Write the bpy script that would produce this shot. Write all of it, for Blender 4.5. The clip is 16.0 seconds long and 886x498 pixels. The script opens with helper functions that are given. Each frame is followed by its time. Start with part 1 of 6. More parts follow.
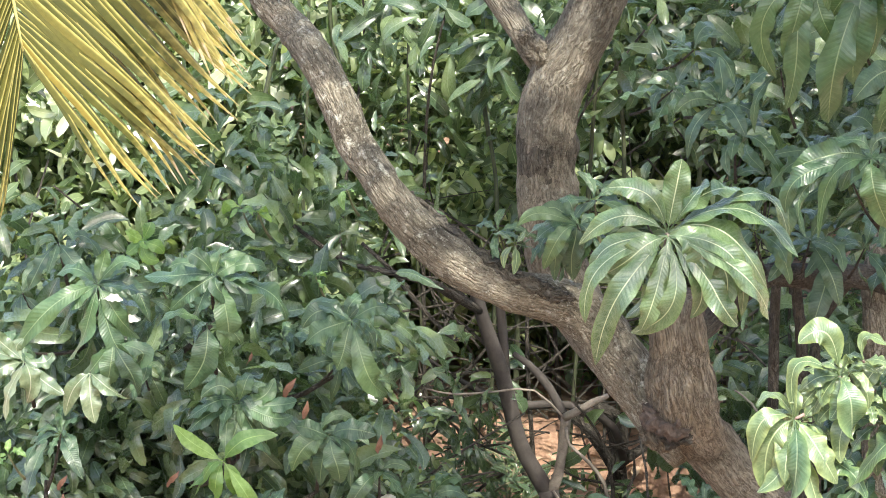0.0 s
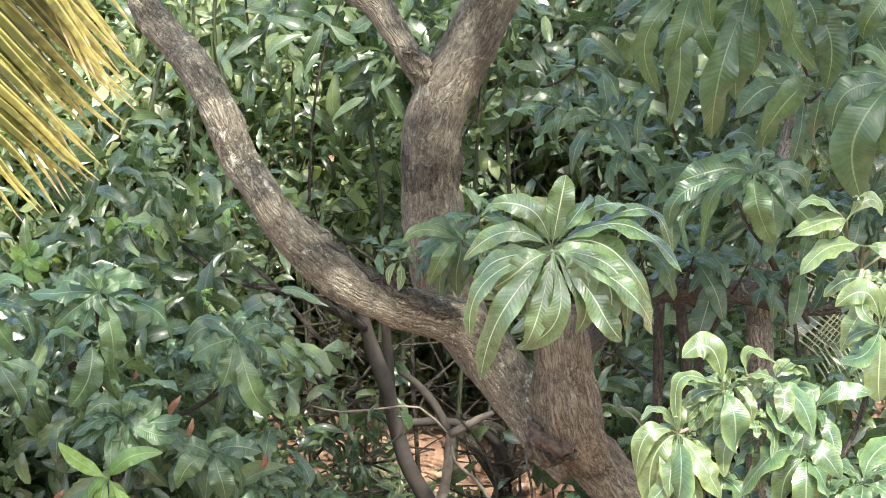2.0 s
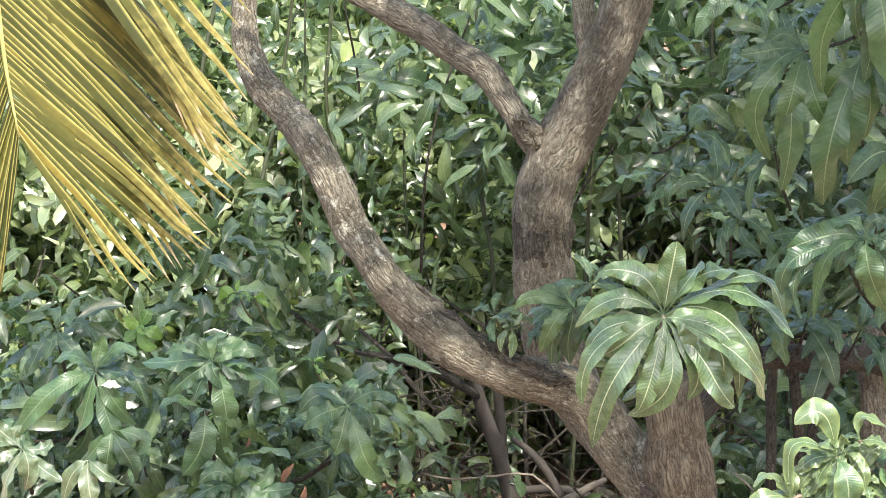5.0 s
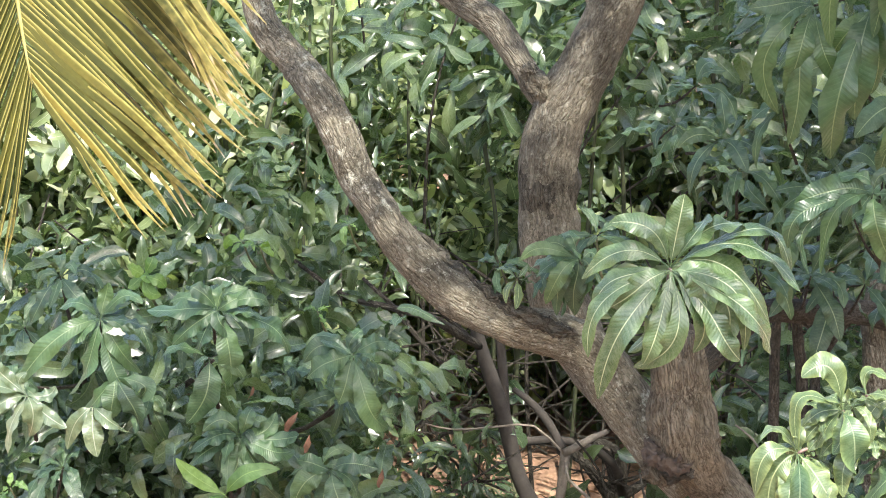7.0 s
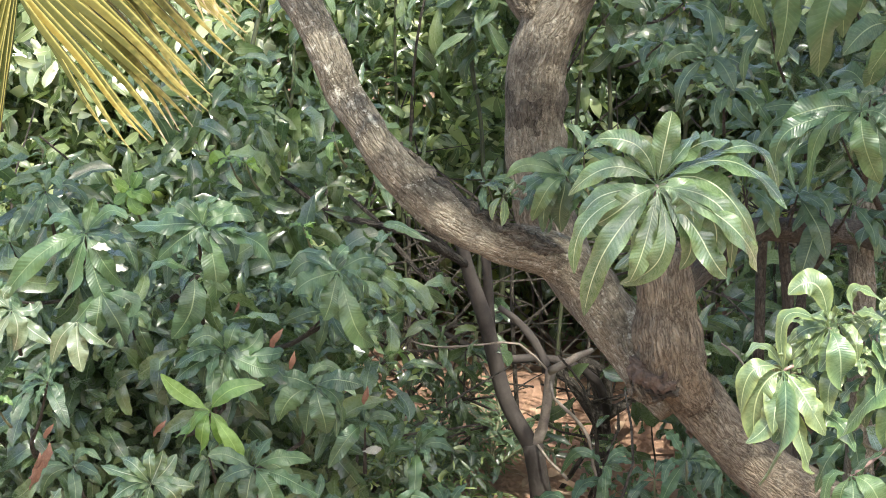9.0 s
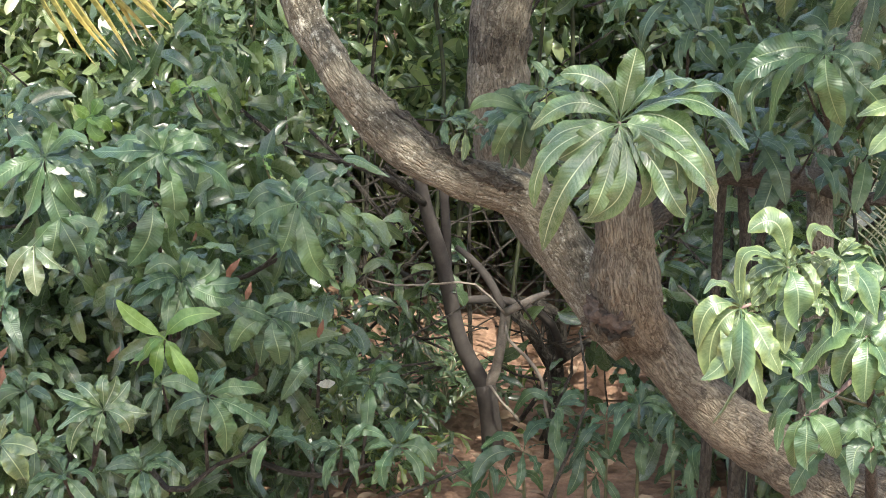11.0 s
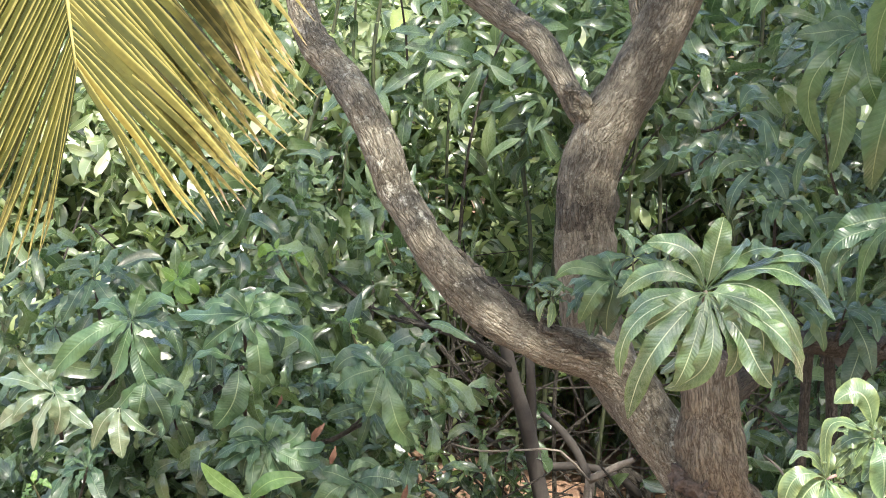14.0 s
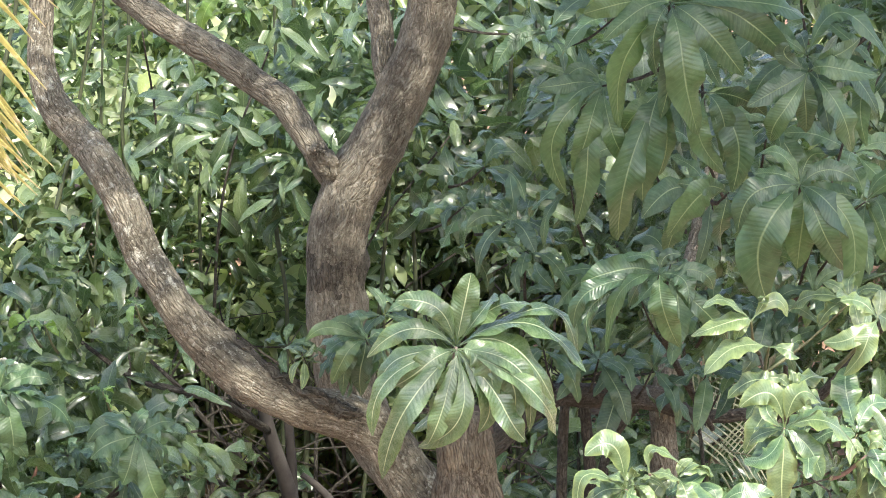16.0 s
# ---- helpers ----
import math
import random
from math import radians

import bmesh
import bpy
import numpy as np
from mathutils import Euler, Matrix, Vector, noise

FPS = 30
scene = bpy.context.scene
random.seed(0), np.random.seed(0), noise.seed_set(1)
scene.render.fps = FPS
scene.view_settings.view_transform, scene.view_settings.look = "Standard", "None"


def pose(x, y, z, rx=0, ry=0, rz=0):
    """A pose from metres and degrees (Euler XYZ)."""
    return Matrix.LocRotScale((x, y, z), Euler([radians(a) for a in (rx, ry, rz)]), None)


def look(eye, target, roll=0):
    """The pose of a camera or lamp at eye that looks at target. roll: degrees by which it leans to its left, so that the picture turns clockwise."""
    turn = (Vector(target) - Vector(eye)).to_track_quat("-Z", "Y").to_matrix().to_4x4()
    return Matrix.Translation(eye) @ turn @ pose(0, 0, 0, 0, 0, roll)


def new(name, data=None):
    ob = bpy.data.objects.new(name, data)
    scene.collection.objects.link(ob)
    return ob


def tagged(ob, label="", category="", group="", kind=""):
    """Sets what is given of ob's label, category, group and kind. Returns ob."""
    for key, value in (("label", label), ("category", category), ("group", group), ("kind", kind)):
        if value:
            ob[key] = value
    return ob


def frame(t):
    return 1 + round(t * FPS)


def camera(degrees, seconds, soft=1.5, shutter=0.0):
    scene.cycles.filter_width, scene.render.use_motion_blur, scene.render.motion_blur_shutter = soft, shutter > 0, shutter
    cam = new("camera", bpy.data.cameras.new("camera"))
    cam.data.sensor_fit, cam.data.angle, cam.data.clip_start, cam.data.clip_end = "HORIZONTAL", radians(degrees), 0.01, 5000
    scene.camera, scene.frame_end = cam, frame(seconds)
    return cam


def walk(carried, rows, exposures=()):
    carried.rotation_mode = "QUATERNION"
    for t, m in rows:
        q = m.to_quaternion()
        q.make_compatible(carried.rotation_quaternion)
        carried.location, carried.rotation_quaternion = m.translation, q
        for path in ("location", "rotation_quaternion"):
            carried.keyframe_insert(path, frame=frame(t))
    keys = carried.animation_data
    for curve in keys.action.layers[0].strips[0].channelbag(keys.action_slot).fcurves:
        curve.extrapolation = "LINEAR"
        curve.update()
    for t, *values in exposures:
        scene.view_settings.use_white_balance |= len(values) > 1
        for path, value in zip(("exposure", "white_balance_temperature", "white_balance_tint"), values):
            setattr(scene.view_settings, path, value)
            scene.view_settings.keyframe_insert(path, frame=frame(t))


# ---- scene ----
cam = camera(14.0, 16.0, soft=0.8)
# seconds, place, Euler turn in degrees
PATH = [
    (0.0, 0.0036, 0.0077, 4.5565, 70.000, 0.000, 0.000),
    (0.5, -0.0022, 0.0272, 4.5620, 69.906, 0.365, -1.014),
    (1.0, 0.0004, 0.0196, 4.5546, 70.165, -0.202, -1.354),
    (1.5, 0.0206, 0.0263, 4.5419, 70.264, -0.460, -1.589),
    (2.0, 0.0052, -0.0048, 4.5503, 70.335, -0.485, -1.756),
    (2.5, 0.0041, 0.0126, 4.5422, 70.480, -0.220, -0.918),
    (3.0, 0.0294, -0.0109, 4.5536, 70.984, 0.072, -0.445),
    (3.5, 0.0290, -0.0219, 4.5612, 71.490, 0.256, -0.666),
    (4.0, 0.0221, -0.0192, 4.5525, 71.847, 0.237, -0.728),
    (4.5, 0.0077, -0.0204, 4.5609, 71.699, 0.446, -0.476),
    (4.7, 0.0123, -0.0108, 4.5520, 71.576, 0.481, -0.286),
    (6.8, -0.0246, -0.0142, 4.5551, 70.707, -0.197, -0.005),
    (7.0, -0.0234, -0.0207, 4.5551, 70.624, -0.179, -0.086),
    (7.5, -0.0238, -0.0165, 4.5567, 70.349, -0.268, -0.218),
    (8.0, -0.0204, -0.0342, 4.5526, 70.291, -0.411, -0.381),
    (8.5, -0.0327, -0.0113, 4.5452, 70.108, -0.485, -0.447),
    (9.0, -0.0252, -0.0065, 4.5340, 69.395, -0.539, -0.203),
    (9.2, -0.0211, -0.0138, 4.5333, 68.855, -0.527, -0.048),
    (11.3, -0.0396, -0.0203, 4.4630, 68.766, -2.449, -0.347),
    (11.5, -0.0319, -0.0067, 4.4603, 68.870, -2.377, -0.305),
    (12.0, -0.0379, -0.0150, 4.4723, 69.264, -2.345, -0.158),
    (12.5, -0.0473, -0.0278, 4.4758, 69.829, -2.516, 0.143),
    (13.0, -0.0521, -0.0411, 4.4719, 70.477, -2.553, 0.618),
    (13.5, -0.0506, -0.0318, 4.4757, 70.941, -2.540, 1.033),
    (14.0, -0.0371, -0.0200, 4.4804, 71.287, -2.469, 1.194),
    (14.5, -0.0397, -0.0470, 4.4813, 71.577, -2.710, 0.660),
    (15.0, -0.0140, -0.0266, 4.4768, 71.805, -2.824, -0.296),
    (15.5, 0.0131, -0.0134, 4.4831, 72.165, -2.270, -1.481),
    (16.0, 0.0200, 0.0125, 4.4814, 72.332, -1.748, -2.831),
]

# ---- world, sun, exposure ----
walk(cam, [(t, pose(x, y, z, rx, ry, rz)) for t, x, y, z, rx, ry, rz in PATH], exposures=[(0.0, 2.20, 6500, 9.5), (2.0, 2.18, 6500, 9.5), (4.5, 2.06, 6500, 9.5), (9.0, 2.06, 6500, 9.5), (11.5, 1.96, 6500, 9.5), (12.5, 2.00, 6500, 9.5), (14.0, 2.06, 6500, 9.5), (16.0, 2.06, 6500, 9.5)])

SUN_ELEVATION, SUN_HEADING = 56.0, 165.0  # heading clockwise from straight ahead
world = bpy.data.worlds.new("sky")
scene.world = world
world.use_nodes = True
sky = world.node_tree.nodes.new("ShaderNodeTexSky")
sky.sky_type = "NISHITA"
sky.sun_disc = False
sky.sun_elevation = radians(SUN_ELEVATION)
sky.sun_rotation = radians(SUN_HEADING)
sky.air_density, sky.dust_density, sky.ozone_density = 1.0, 4.0, 1.0
background = world.node_tree.nodes["Background"]
background.inputs["Strength"].default_value = 0.15
world.node_tree.links.new(sky.outputs["Color"], background.inputs["Color"])
sun_data = bpy.data.lights.new("sun", "SUN")
sun_data.energy, sun_data.angle, sun_data.color = 2.05, radians(0.53), (1.0, 0.95, 0.87)
sun = new("sun", sun_data)
_h, _e = radians(SUN_HEADING), radians(SUN_ELEVATION)
TO_SUN = Vector((math.sin(_h) * math.cos(_e), math.cos(_h) * math.cos(_e), math.sin(_e)))
sun.matrix_world = look(TO_SUN * 30, (0, 0, 0))


# ---- materials ----
def shader(name):
    m = bpy.data.materials.new(name)
    m.use_nodes = True
    t = m.node_tree
    return m, t, t.nodes["Principled BSDF"], t.nodes["Material Output"]


def node(t, kind, **inputs):
    n = t.nodes.new("ShaderNode" + kind)
    for k, v in inputs.items():
        n.inputs[k.replace("_", " ")].default_value = v
    return n


def ramp(t, fac, stops):
    r = t.nodes.new("ShaderNodeValToRGB")
    e = r.color_ramp.elements
    while len(e) < len(stops):
        e.new(0.5)
    for el, (p, c) in zip(e, stops):
        el.position = p
        el.color = (*c, 1) if len(c) == 3 else c
    t.links.new(fac, r.inputs["Fac"])
    return r.outputs["Color"]


def maths(t, op, a, b=None, c=None, clamp=False):
    n = t.nodes.new("ShaderNodeMath")
    n.operation, n.use_clamp = op, clamp
    for i, v in enumerate((a, b, c)):
        if v is None:
            continue
        if isinstance(v, (int, float)):
            n.inputs[i].default_value = v
        else:
            t.links.new(v, n.inputs[i])
    return n.outputs[0]


def mixed(t, fac, a, b, kind="MIX"):
    n = t.nodes.new("ShaderNodeMix")
    n.data_type, n.blend_type = "RGBA", kind
    for s, v in ((n.inputs["Factor"], fac), (n.inputs[6], a), (n.inputs[7], b)):
        if isinstance(v, (int, float)):
            s.default_value = v
        elif isinstance(v, tuple):
            s.default_value = (*v, 1)
        else:
            t.links.new(v, s)
    return n.outputs[2]


def leaf_material(name, dark, mid, light, vein, clear=0.3, gloss=0.36, joined=False, veins=25, edge=None, coat=0.0, coat_rough=0.16, haze=0.17, relief=0.28):
    """Leaf with midrib and side veins on its own surface, a per-leaf shade, and light that shines through."""
    m, t, p, out = shader(name)
    uv = t.nodes.new("ShaderNodeUVMap")
    uv.uv_map = "leaf"
    xyz = t.nodes.new("ShaderNodeSeparateXYZ")
    t.links.new(uv.outputs[0], xyz.inputs[0])
    u, v = xyz.outputs[0], xyz.outputs[1]
    across = maths(t, "MULTIPLY", maths(t, "ABSOLUTE", maths(t, "SUBTRACT", u, 0.5)), 2.0)
    rib = maths(t, "SUBTRACT", 1.0, maths(t, "DIVIDE", across, 0.07), clamp=True)
    saw = maths(t, "FRACT", maths(t, "SUBTRACT", maths(t, "MULTIPLY", v, float(veins)), maths(t, "MULTIPLY", across, 1.7)))
    tri = maths(t, "ABSOLUTE", maths(t, "SUBTRACT", saw, 0.5))
    side = maths(t, "MULTIPLY", maths(t, "SUBTRACT", 1.0, maths(t, "DIVIDE", tri, 0.10), clamp=True), maths(t, "SUBTRACT", 1.0, maths(t, "MULTIPLY", across, 0.8)))
    if joined:
        rnd = t.nodes.new("ShaderNodeNewGeometry").outputs["Random Per Island"]
    else:
        rnd = t.nodes.new("ShaderNodeObjectInfo").outputs["Random"]
    place = t.nodes.new("ShaderNodeTexCoord")
    blot = node(t, "TexNoise", Scale=14.0, Detail=5.0, Roughness=0.6)
    t.links.new(place.outputs["Object"], blot.inputs["Vector"])
    fine = node(t, "TexNoise", Scale=160.0, Detail=3.0)
    t.links.new(place.outputs["Object"], fine.inputs["Vector"])
    tone = ramp(t, rnd, [(0.0, dark), (0.62 if joined else 0.5, mid), (1.0, light)])
    patch = ramp(t, blot.outputs["Fac"], [(0.3, (0.7, 0.72, 0.72)), (0.7, (1.22, 1.18, 1.1))])
    col = mixed(t, 0.75, tone, patch, "MULTIPLY")
    if edge:
        rim = maths(t, "MULTIPLY", maths(t, "POWER", across, 3.0), maths(t, "MULTIPLY", blot.outputs["Fac"], 0.9))
        col = mixed(t, rim, col, edge)
    col = mixed(t, maths(t, "MULTIPLY", side, 0.10 if joined else 0.19), col, vein)
    # Blotchy grey in the base colour imitates haze and sky sheen.
    haze_mask = ramp(t, blot.outputs["Fac"], [(0.35, (haze * 0.15,) * 3), (0.75, (haze,) * 3)])
    col = mixed(t, haze_mask, col, (0.27, 0.30, 0.24))
    col = mixed(t, maths(t, "MULTIPLY", rib, 0.85), col, vein)
    t.links.new(col, p.inputs["Base Color"])
    rough = maths(t, "ADD", maths(t, "MULTIPLY", fine.outputs["Fac"], 0.16), gloss - 0.08)
    t.links.new(rough, p.inputs["Roughness"])
    p.inputs["Specular IOR Level"].default_value = 0.55
    p.inputs["Coat Weight"].default_value = coat
    p.inputs["Sheen Weight"].default_value = 0.04
    p.inputs["Sheen Roughness"].default_value = 0.4
    p.inputs["Coat Roughness"].default_value = coat_rough
    height = maths(t, "ADD", maths(t, "MULTIPLY", tri, 1.2), maths(t, "SUBTRACT", maths(t, "MULTIPLY", fine.outputs["Fac"], 0.25), maths(t, "MULTIPLY", rib, 0.8)))
    bump = node(t, "Bump", Strength=0.12 if joined else relief, Distance=0.002)
    t.links.new(height, bump.inputs["Height"])
    t.links.new(bump.outputs[0], p.inputs["Normal"])
    thin = node(t, "BsdfTranslucent")
    glow = mixed(t, 1.0, col, (1.55, 1.65, 0.85) if joined else (1.75, 1.68, 0.65), "MULTIPLY")
    t.links.new(glow, thin.inputs["Color"])
    both = t.nodes.new("ShaderNodeMixShader")
    both.inputs[0].default_value = clear
    t.links.new(p.outputs[0], both.inputs[1])
    t.links.new(thin.outputs[0], both.inputs[2])
    t.links.new(both.outputs[0], out.inputs["Surface"])
    return m


def bark_material(name, deep, mid, pale, lichen, ridge=1.0, lichen_amount=0.5):
    """Furrowed bark that runs along the limb, with pale lichen and dark weathering."""
    m, t, p, out = shader(name)
    pipe = t.nodes.new("ShaderNodeAttribute")
    pipe.attribute_name = "pipe"
    stretch = t.nodes.new("ShaderNodeMapping")
    stretch.inputs["Scale"].default_value = (1.0, 1.0, 0.2)
    t.links.new(pipe.outputs["Vector"], stretch.inputs["Vector"])
    warp = node(t, "TexNoise", Scale=16.0, Detail=3.0)
    t.links.new(pipe.outputs["Vector"], warp.inputs["Vector"])
    shift = t.nodes.new("ShaderNodeVectorMath")
    shift.operation = "MULTIPLY_ADD"
    shift.inputs[1].default_value = (0.03, 0.03, 0.03)
    t.links.new(warp.outputs["Color"], shift.inputs[0])
    t.links.new(stretch.outputs[0], shift.inputs[2])
    crack = node(t, "TexVoronoi", Scale=88.0, Randomness=1.0)
    crack.feature = "DISTANCE_TO_EDGE"
    t.links.new(shift.outputs[0], crack.inputs["Vector"])
    rough_way = t.nodes.new("ShaderNodeMapping")
    rough_way.inputs["Scale"].default_value = (1.0, 1.0, 0.6)
    t.links.new(pipe.outputs["Vector"], rough_way.inputs["Vector"])
    grain = node(t, "TexNoise", Scale=95.0, Detail=9.0, Roughness=0.72)
    t.links.new(rough_way.outputs[0], grain.inputs["Vector"])
    large = node(t, "TexNoise", Scale=7.0, Detail=6.0, Roughness=0.62)
    t.links.new(pipe.outputs["Vector"], large.inputs["Vector"])
    spots = node(t, "TexNoise", Scale=38.0, Detail=7.0, Roughness=0.7)
    t.links.new(pipe.outputs["Vector"], spots.inputs["Vector"])
    body = ramp(t, grain.outputs["Fac"], [(0.28, deep), (0.5, mid), (0.74, pale)])
    fissure = node(t, "TexNoise", Scale=95.0, Detail=4.0, Roughness=0.6)
    t.links.new(shift.outputs[0], fissure.inputs["Vector"])
    ridge_line = maths(t, "ABSOLUTE", maths(t, "SUBTRACT", fissure.outputs["Fac"], 0.5))
    furrow = ramp(t, ridge_line, [(0.0, (0.36, 0.33, 0.30)), (0.055, (1.0, 1.0, 1.0))])
    col = mixed(t, 0.9 * ridge, body, furrow, "MULTIPLY")
    scale_edge = ramp(t, crack.outputs["Distance"], [(0.0, (0.42, 0.40, 0.38)), (0.13, (1.0, 1.0, 1.0))])
    col = mixed(t, 0.4 * ridge, col, scale_edge, "MULTIPLY")
    weather = ramp(t, large.outputs["Fac"], [(0.36, (0.50, 0.49, 0.47)), (0.47, (0.95, 0.94, 0.92)), (0.64, (1.16, 1.13, 1.08))])
    col = mixed(t, 0.8, col, weather, "MULTIPLY")
    fleck = node(t, "TexVoronoi", Scale=85.0, Randomness=1.0)
    t.links.new(pipe.outputs["Vector"], fleck.inputs["Vector"])
    dots = ramp(t, fleck.outputs["Distance"], [(0.10, (1, 1, 1)), (0.24, (0, 0, 0))])
    col = mixed(t, maths(t, "MULTIPLY", dots, 0.55 * lichen_amount), col, lichen)
    crust = ramp(t, spots.outputs["Fac"], [(0.56, (0, 0, 0)), (0.66, (1, 1, 1))])
    col = mixed(t, maths(t, "MULTIPLY", crust, lichen_amount), col, lichen)
    t.links.new(col, p.inputs["Base Color"])
    p.inputs["Roughness"].default_value = 0.9
    p.inputs["Specular IOR Level"].default_value = 0.25
    h = maths(t, "ADD", maths(t, "ADD", maths(t, "MULTIPLY", maths(t, "MINIMUM", crack.outputs["Distance"], 0.22), 2.6 * ridge), maths(t, "MULTIPLY", maths(t, "MINIMUM", ridge_line, 0.08), 4.5 * ridge)), maths(t, "MULTIPLY", grain.outputs["Fac"], 0.9))
    bump = node(t, "Bump", Strength=1.0, Distance=0.016)
    t.links.new(h, bump.inputs["Height"])
    t.links.new(bump.outputs[0], p.inputs["Normal"])
    return m


def plain_material(name, a, b, scale=40.0, rough=0.7, clear=0.0, relief=0.3):
    """Two-tone mottled surface."""
    m, t, p, out = shader(name)
    place = t.nodes.new("ShaderNodeTexCoord")
    n = node(t, "TexNoise", Scale=scale, Detail=6.0, Roughness=0.65)
    t.links.new(place.outputs["Object"], n.inputs["Vector"])
    col = ramp(t, n.outputs["Fac"], [(0.3, a), (0.7, b)])
    rnd = t.nodes.new("ShaderNodeNewGeometry").outputs["Random Per Island"]
    vary = ramp(t, rnd, [(0.0, (0.7, 0.7, 0.7)), (1.0, (1.25, 1.25, 1.25))])
    col = mixed(t, 1.0, col, vary, "MULTIPLY")
    t.links.new(col, p.inputs["Base Color"])
    p.inputs["Roughness"].default_value = rough
    bump = node(t, "Bump", Strength=relief, Distance=0.01)
    t.links.new(n.outputs["Fac"], bump.inputs["Height"])
    t.links.new(bump.outputs[0], p.inputs["Normal"])
    if clear:
        thin = node(t, "BsdfTranslucent")
        t.links.new(col, thin.inputs["Color"])
        both = t.nodes.new("ShaderNodeMixShader")
        both.inputs[0].default_value = clear
        t.links.new(p.outputs[0], both.inputs[1])
        t.links.new(thin.outputs[0], both.inputs[2])
        t.links.new(both.outputs[0], out.inputs["Surface"])
    return m


def earth_material():
    m, t, p, out = shader("earth")
    place = t.nodes.new("ShaderNodeTexCoord")
    big = node(t, "TexNoise", Scale=1.3, Detail=6.0, Roughness=0.6)
    mid = node(t, "TexNoise", Scale=11.0, Detail=8.0, Roughness=0.7)
    for n in (big, mid):
        t.links.new(place.outputs["Object"], n.inputs["Vector"])
    clods = node(t, "TexVoronoi", Scale=38.0)
    t.links.new(place.outputs["Object"], clods.inputs["Vector"])
    a = ramp(t, mid.outputs["Fac"], [(0.3, (0.17, 0.10, 0.065)), (0.55, (0.31, 0.195, 0.125)), (0.75, (0.46, 0.33, 0.23))])
    b = ramp(t, big.outputs["Fac"], [(0.35, (0.7, 0.68, 0.66)), (0.65, (1.12, 1.1, 1.08))])
    col = mixed(t, 1.0, a, b, "MULTIPLY")
    t.links.new(col, p.inputs["Base Color"])
    p.inputs["Roughness"].default_value = 0.95
    h = maths(t, "ADD", mid.outputs["Fac"], maths(t, "MULTIPLY", clods.outputs["Distance"], 0.6))
    bump = node(t, "Bump", Strength=0.8, Distance=0.03)
    t.links.new(h, bump.inputs["Height"])
    t.links.new(bump.outputs[0], p.inputs["Normal"])
    return m


LEAF_MATURE = leaf_material("mature_leaf", (0.026, 0.062, 0.030), (0.041, 0.090, 0.038), (0.066, 0.125, 0.048), (0.22, 0.28, 0.16), 0.26, 0.36, coat=0.1, relief=0.5, haze=0.09)
LEAF_GLOSSY = leaf_material("glossy_leaf", (0.044, 0.094, 0.039), (0.060, 0.117, 0.046), (0.078, 0.138, 0.053), (0.48, 0.53, 0.35), 0.18, 0.28, edge=(0.14, 0.22, 0.06), veins=24, coat=0.4, haze=0.22, relief=0.5)
LEAF_YOUNG = leaf_material("young_leaf", (0.050, 0.096, 0.042), (0.066, 0.118, 0.050), (0.095, 0.148, 0.064), (0.38, 0.45, 0.25), 0.20, 0.30, edge=(0.30, 0.36, 0.11), coat=0.3, relief=0.35, haze=0.15)
LEAF_SUNNY = leaf_material("sunny_leaf", (0.030, 0.075, 0.033), (0.041, 0.096, 0.040), (0.056, 0.120, 0.047), (0.28, 0.35, 0.21), 0.14, 0.30, edge=(0.20, 0.28, 0.07), coat=0.2, relief=0.35, haze=0.15)
LEAF_FRESH = leaf_material("fresh_leaf", (0.066, 0.118, 0.046), (0.094, 0.150, 0.062), (0.132, 0.186, 0.086), (0.38, 0.43, 0.27), 0.20, 0.30, edge=(0.28, 0.34, 0.10), coat=0.4, relief=0.35, haze=0.12)
# Paler copy of the mature leaf, with sunlight put into its colour.
LEAF_SUNLIT_WHORL = leaf_material("sunlit_whorl_leaf", (0.085, 0.130, 0.070), (0.125, 0.170, 0.095), (0.18, 0.22, 0.14), (0.40, 0.42, 0.32), 0.22, 0.24, coat=0.6, relief=0.3, haze=0.1)
LEAF_LIME = leaf_material("lime_leaf", (0.070, 0.155, 0.030), (0.100, 0.20, 0.036), (0.15, 0.26, 0.046), (0.26, 0.37, 0.13), 0.38, 0.36)
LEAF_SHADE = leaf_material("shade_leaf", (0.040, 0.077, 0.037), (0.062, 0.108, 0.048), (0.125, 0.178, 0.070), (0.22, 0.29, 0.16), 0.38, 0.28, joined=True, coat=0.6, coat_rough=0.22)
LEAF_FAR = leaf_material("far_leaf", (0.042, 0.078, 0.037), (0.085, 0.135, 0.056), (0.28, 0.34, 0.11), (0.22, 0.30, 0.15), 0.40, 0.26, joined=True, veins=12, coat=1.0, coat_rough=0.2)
# Lit copy of the far leaf: sunlight and glints put into paler base colours.
LEAF_FAR_LIT = leaf_material("lit_far_leaf", (0.055, 0.098, 0.046), (0.135, 0.195, 0.085), (0.42, 0.48, 0.25), (0.34, 0.40, 0.24), 0.44, 0.24, joined=True, veins=12, coat=1.0, coat_rough=0.2)
# Near-white base tones stand in for sun glare on glossy leaves.
LEAF_GLINT = leaf_material("glint_leaf", (0.075, 0.125, 0.040), (0.24, 0.30, 0.15), (0.62, 0.66, 0.50), (0.50, 0.54, 0.40), 0.36, 0.22, joined=True, veins=10, coat=1.0, coat_rough=0.15)
LEAF_DRY = plain_material("dry_leaf", (0.11, 0.055, 0.035), (0.26, 0.14, 0.088), 30.0, 0.7, 0.2)
BARK = bark_material("bark", (0.125, 0.110, 0.082), (0.225, 0.205, 0.158), (0.32, 0.30, 0.24), (0.44, 0.43, 0.35), 0.8, 0.4)
BARK_STUB = bark_material("stub_bark", (0.110, 0.088, 0.060), (0.205, 0.172, 0.124), (0.30, 0.268, 0.205), (0.36, 0.34, 0.27), 0.95, 0.2)
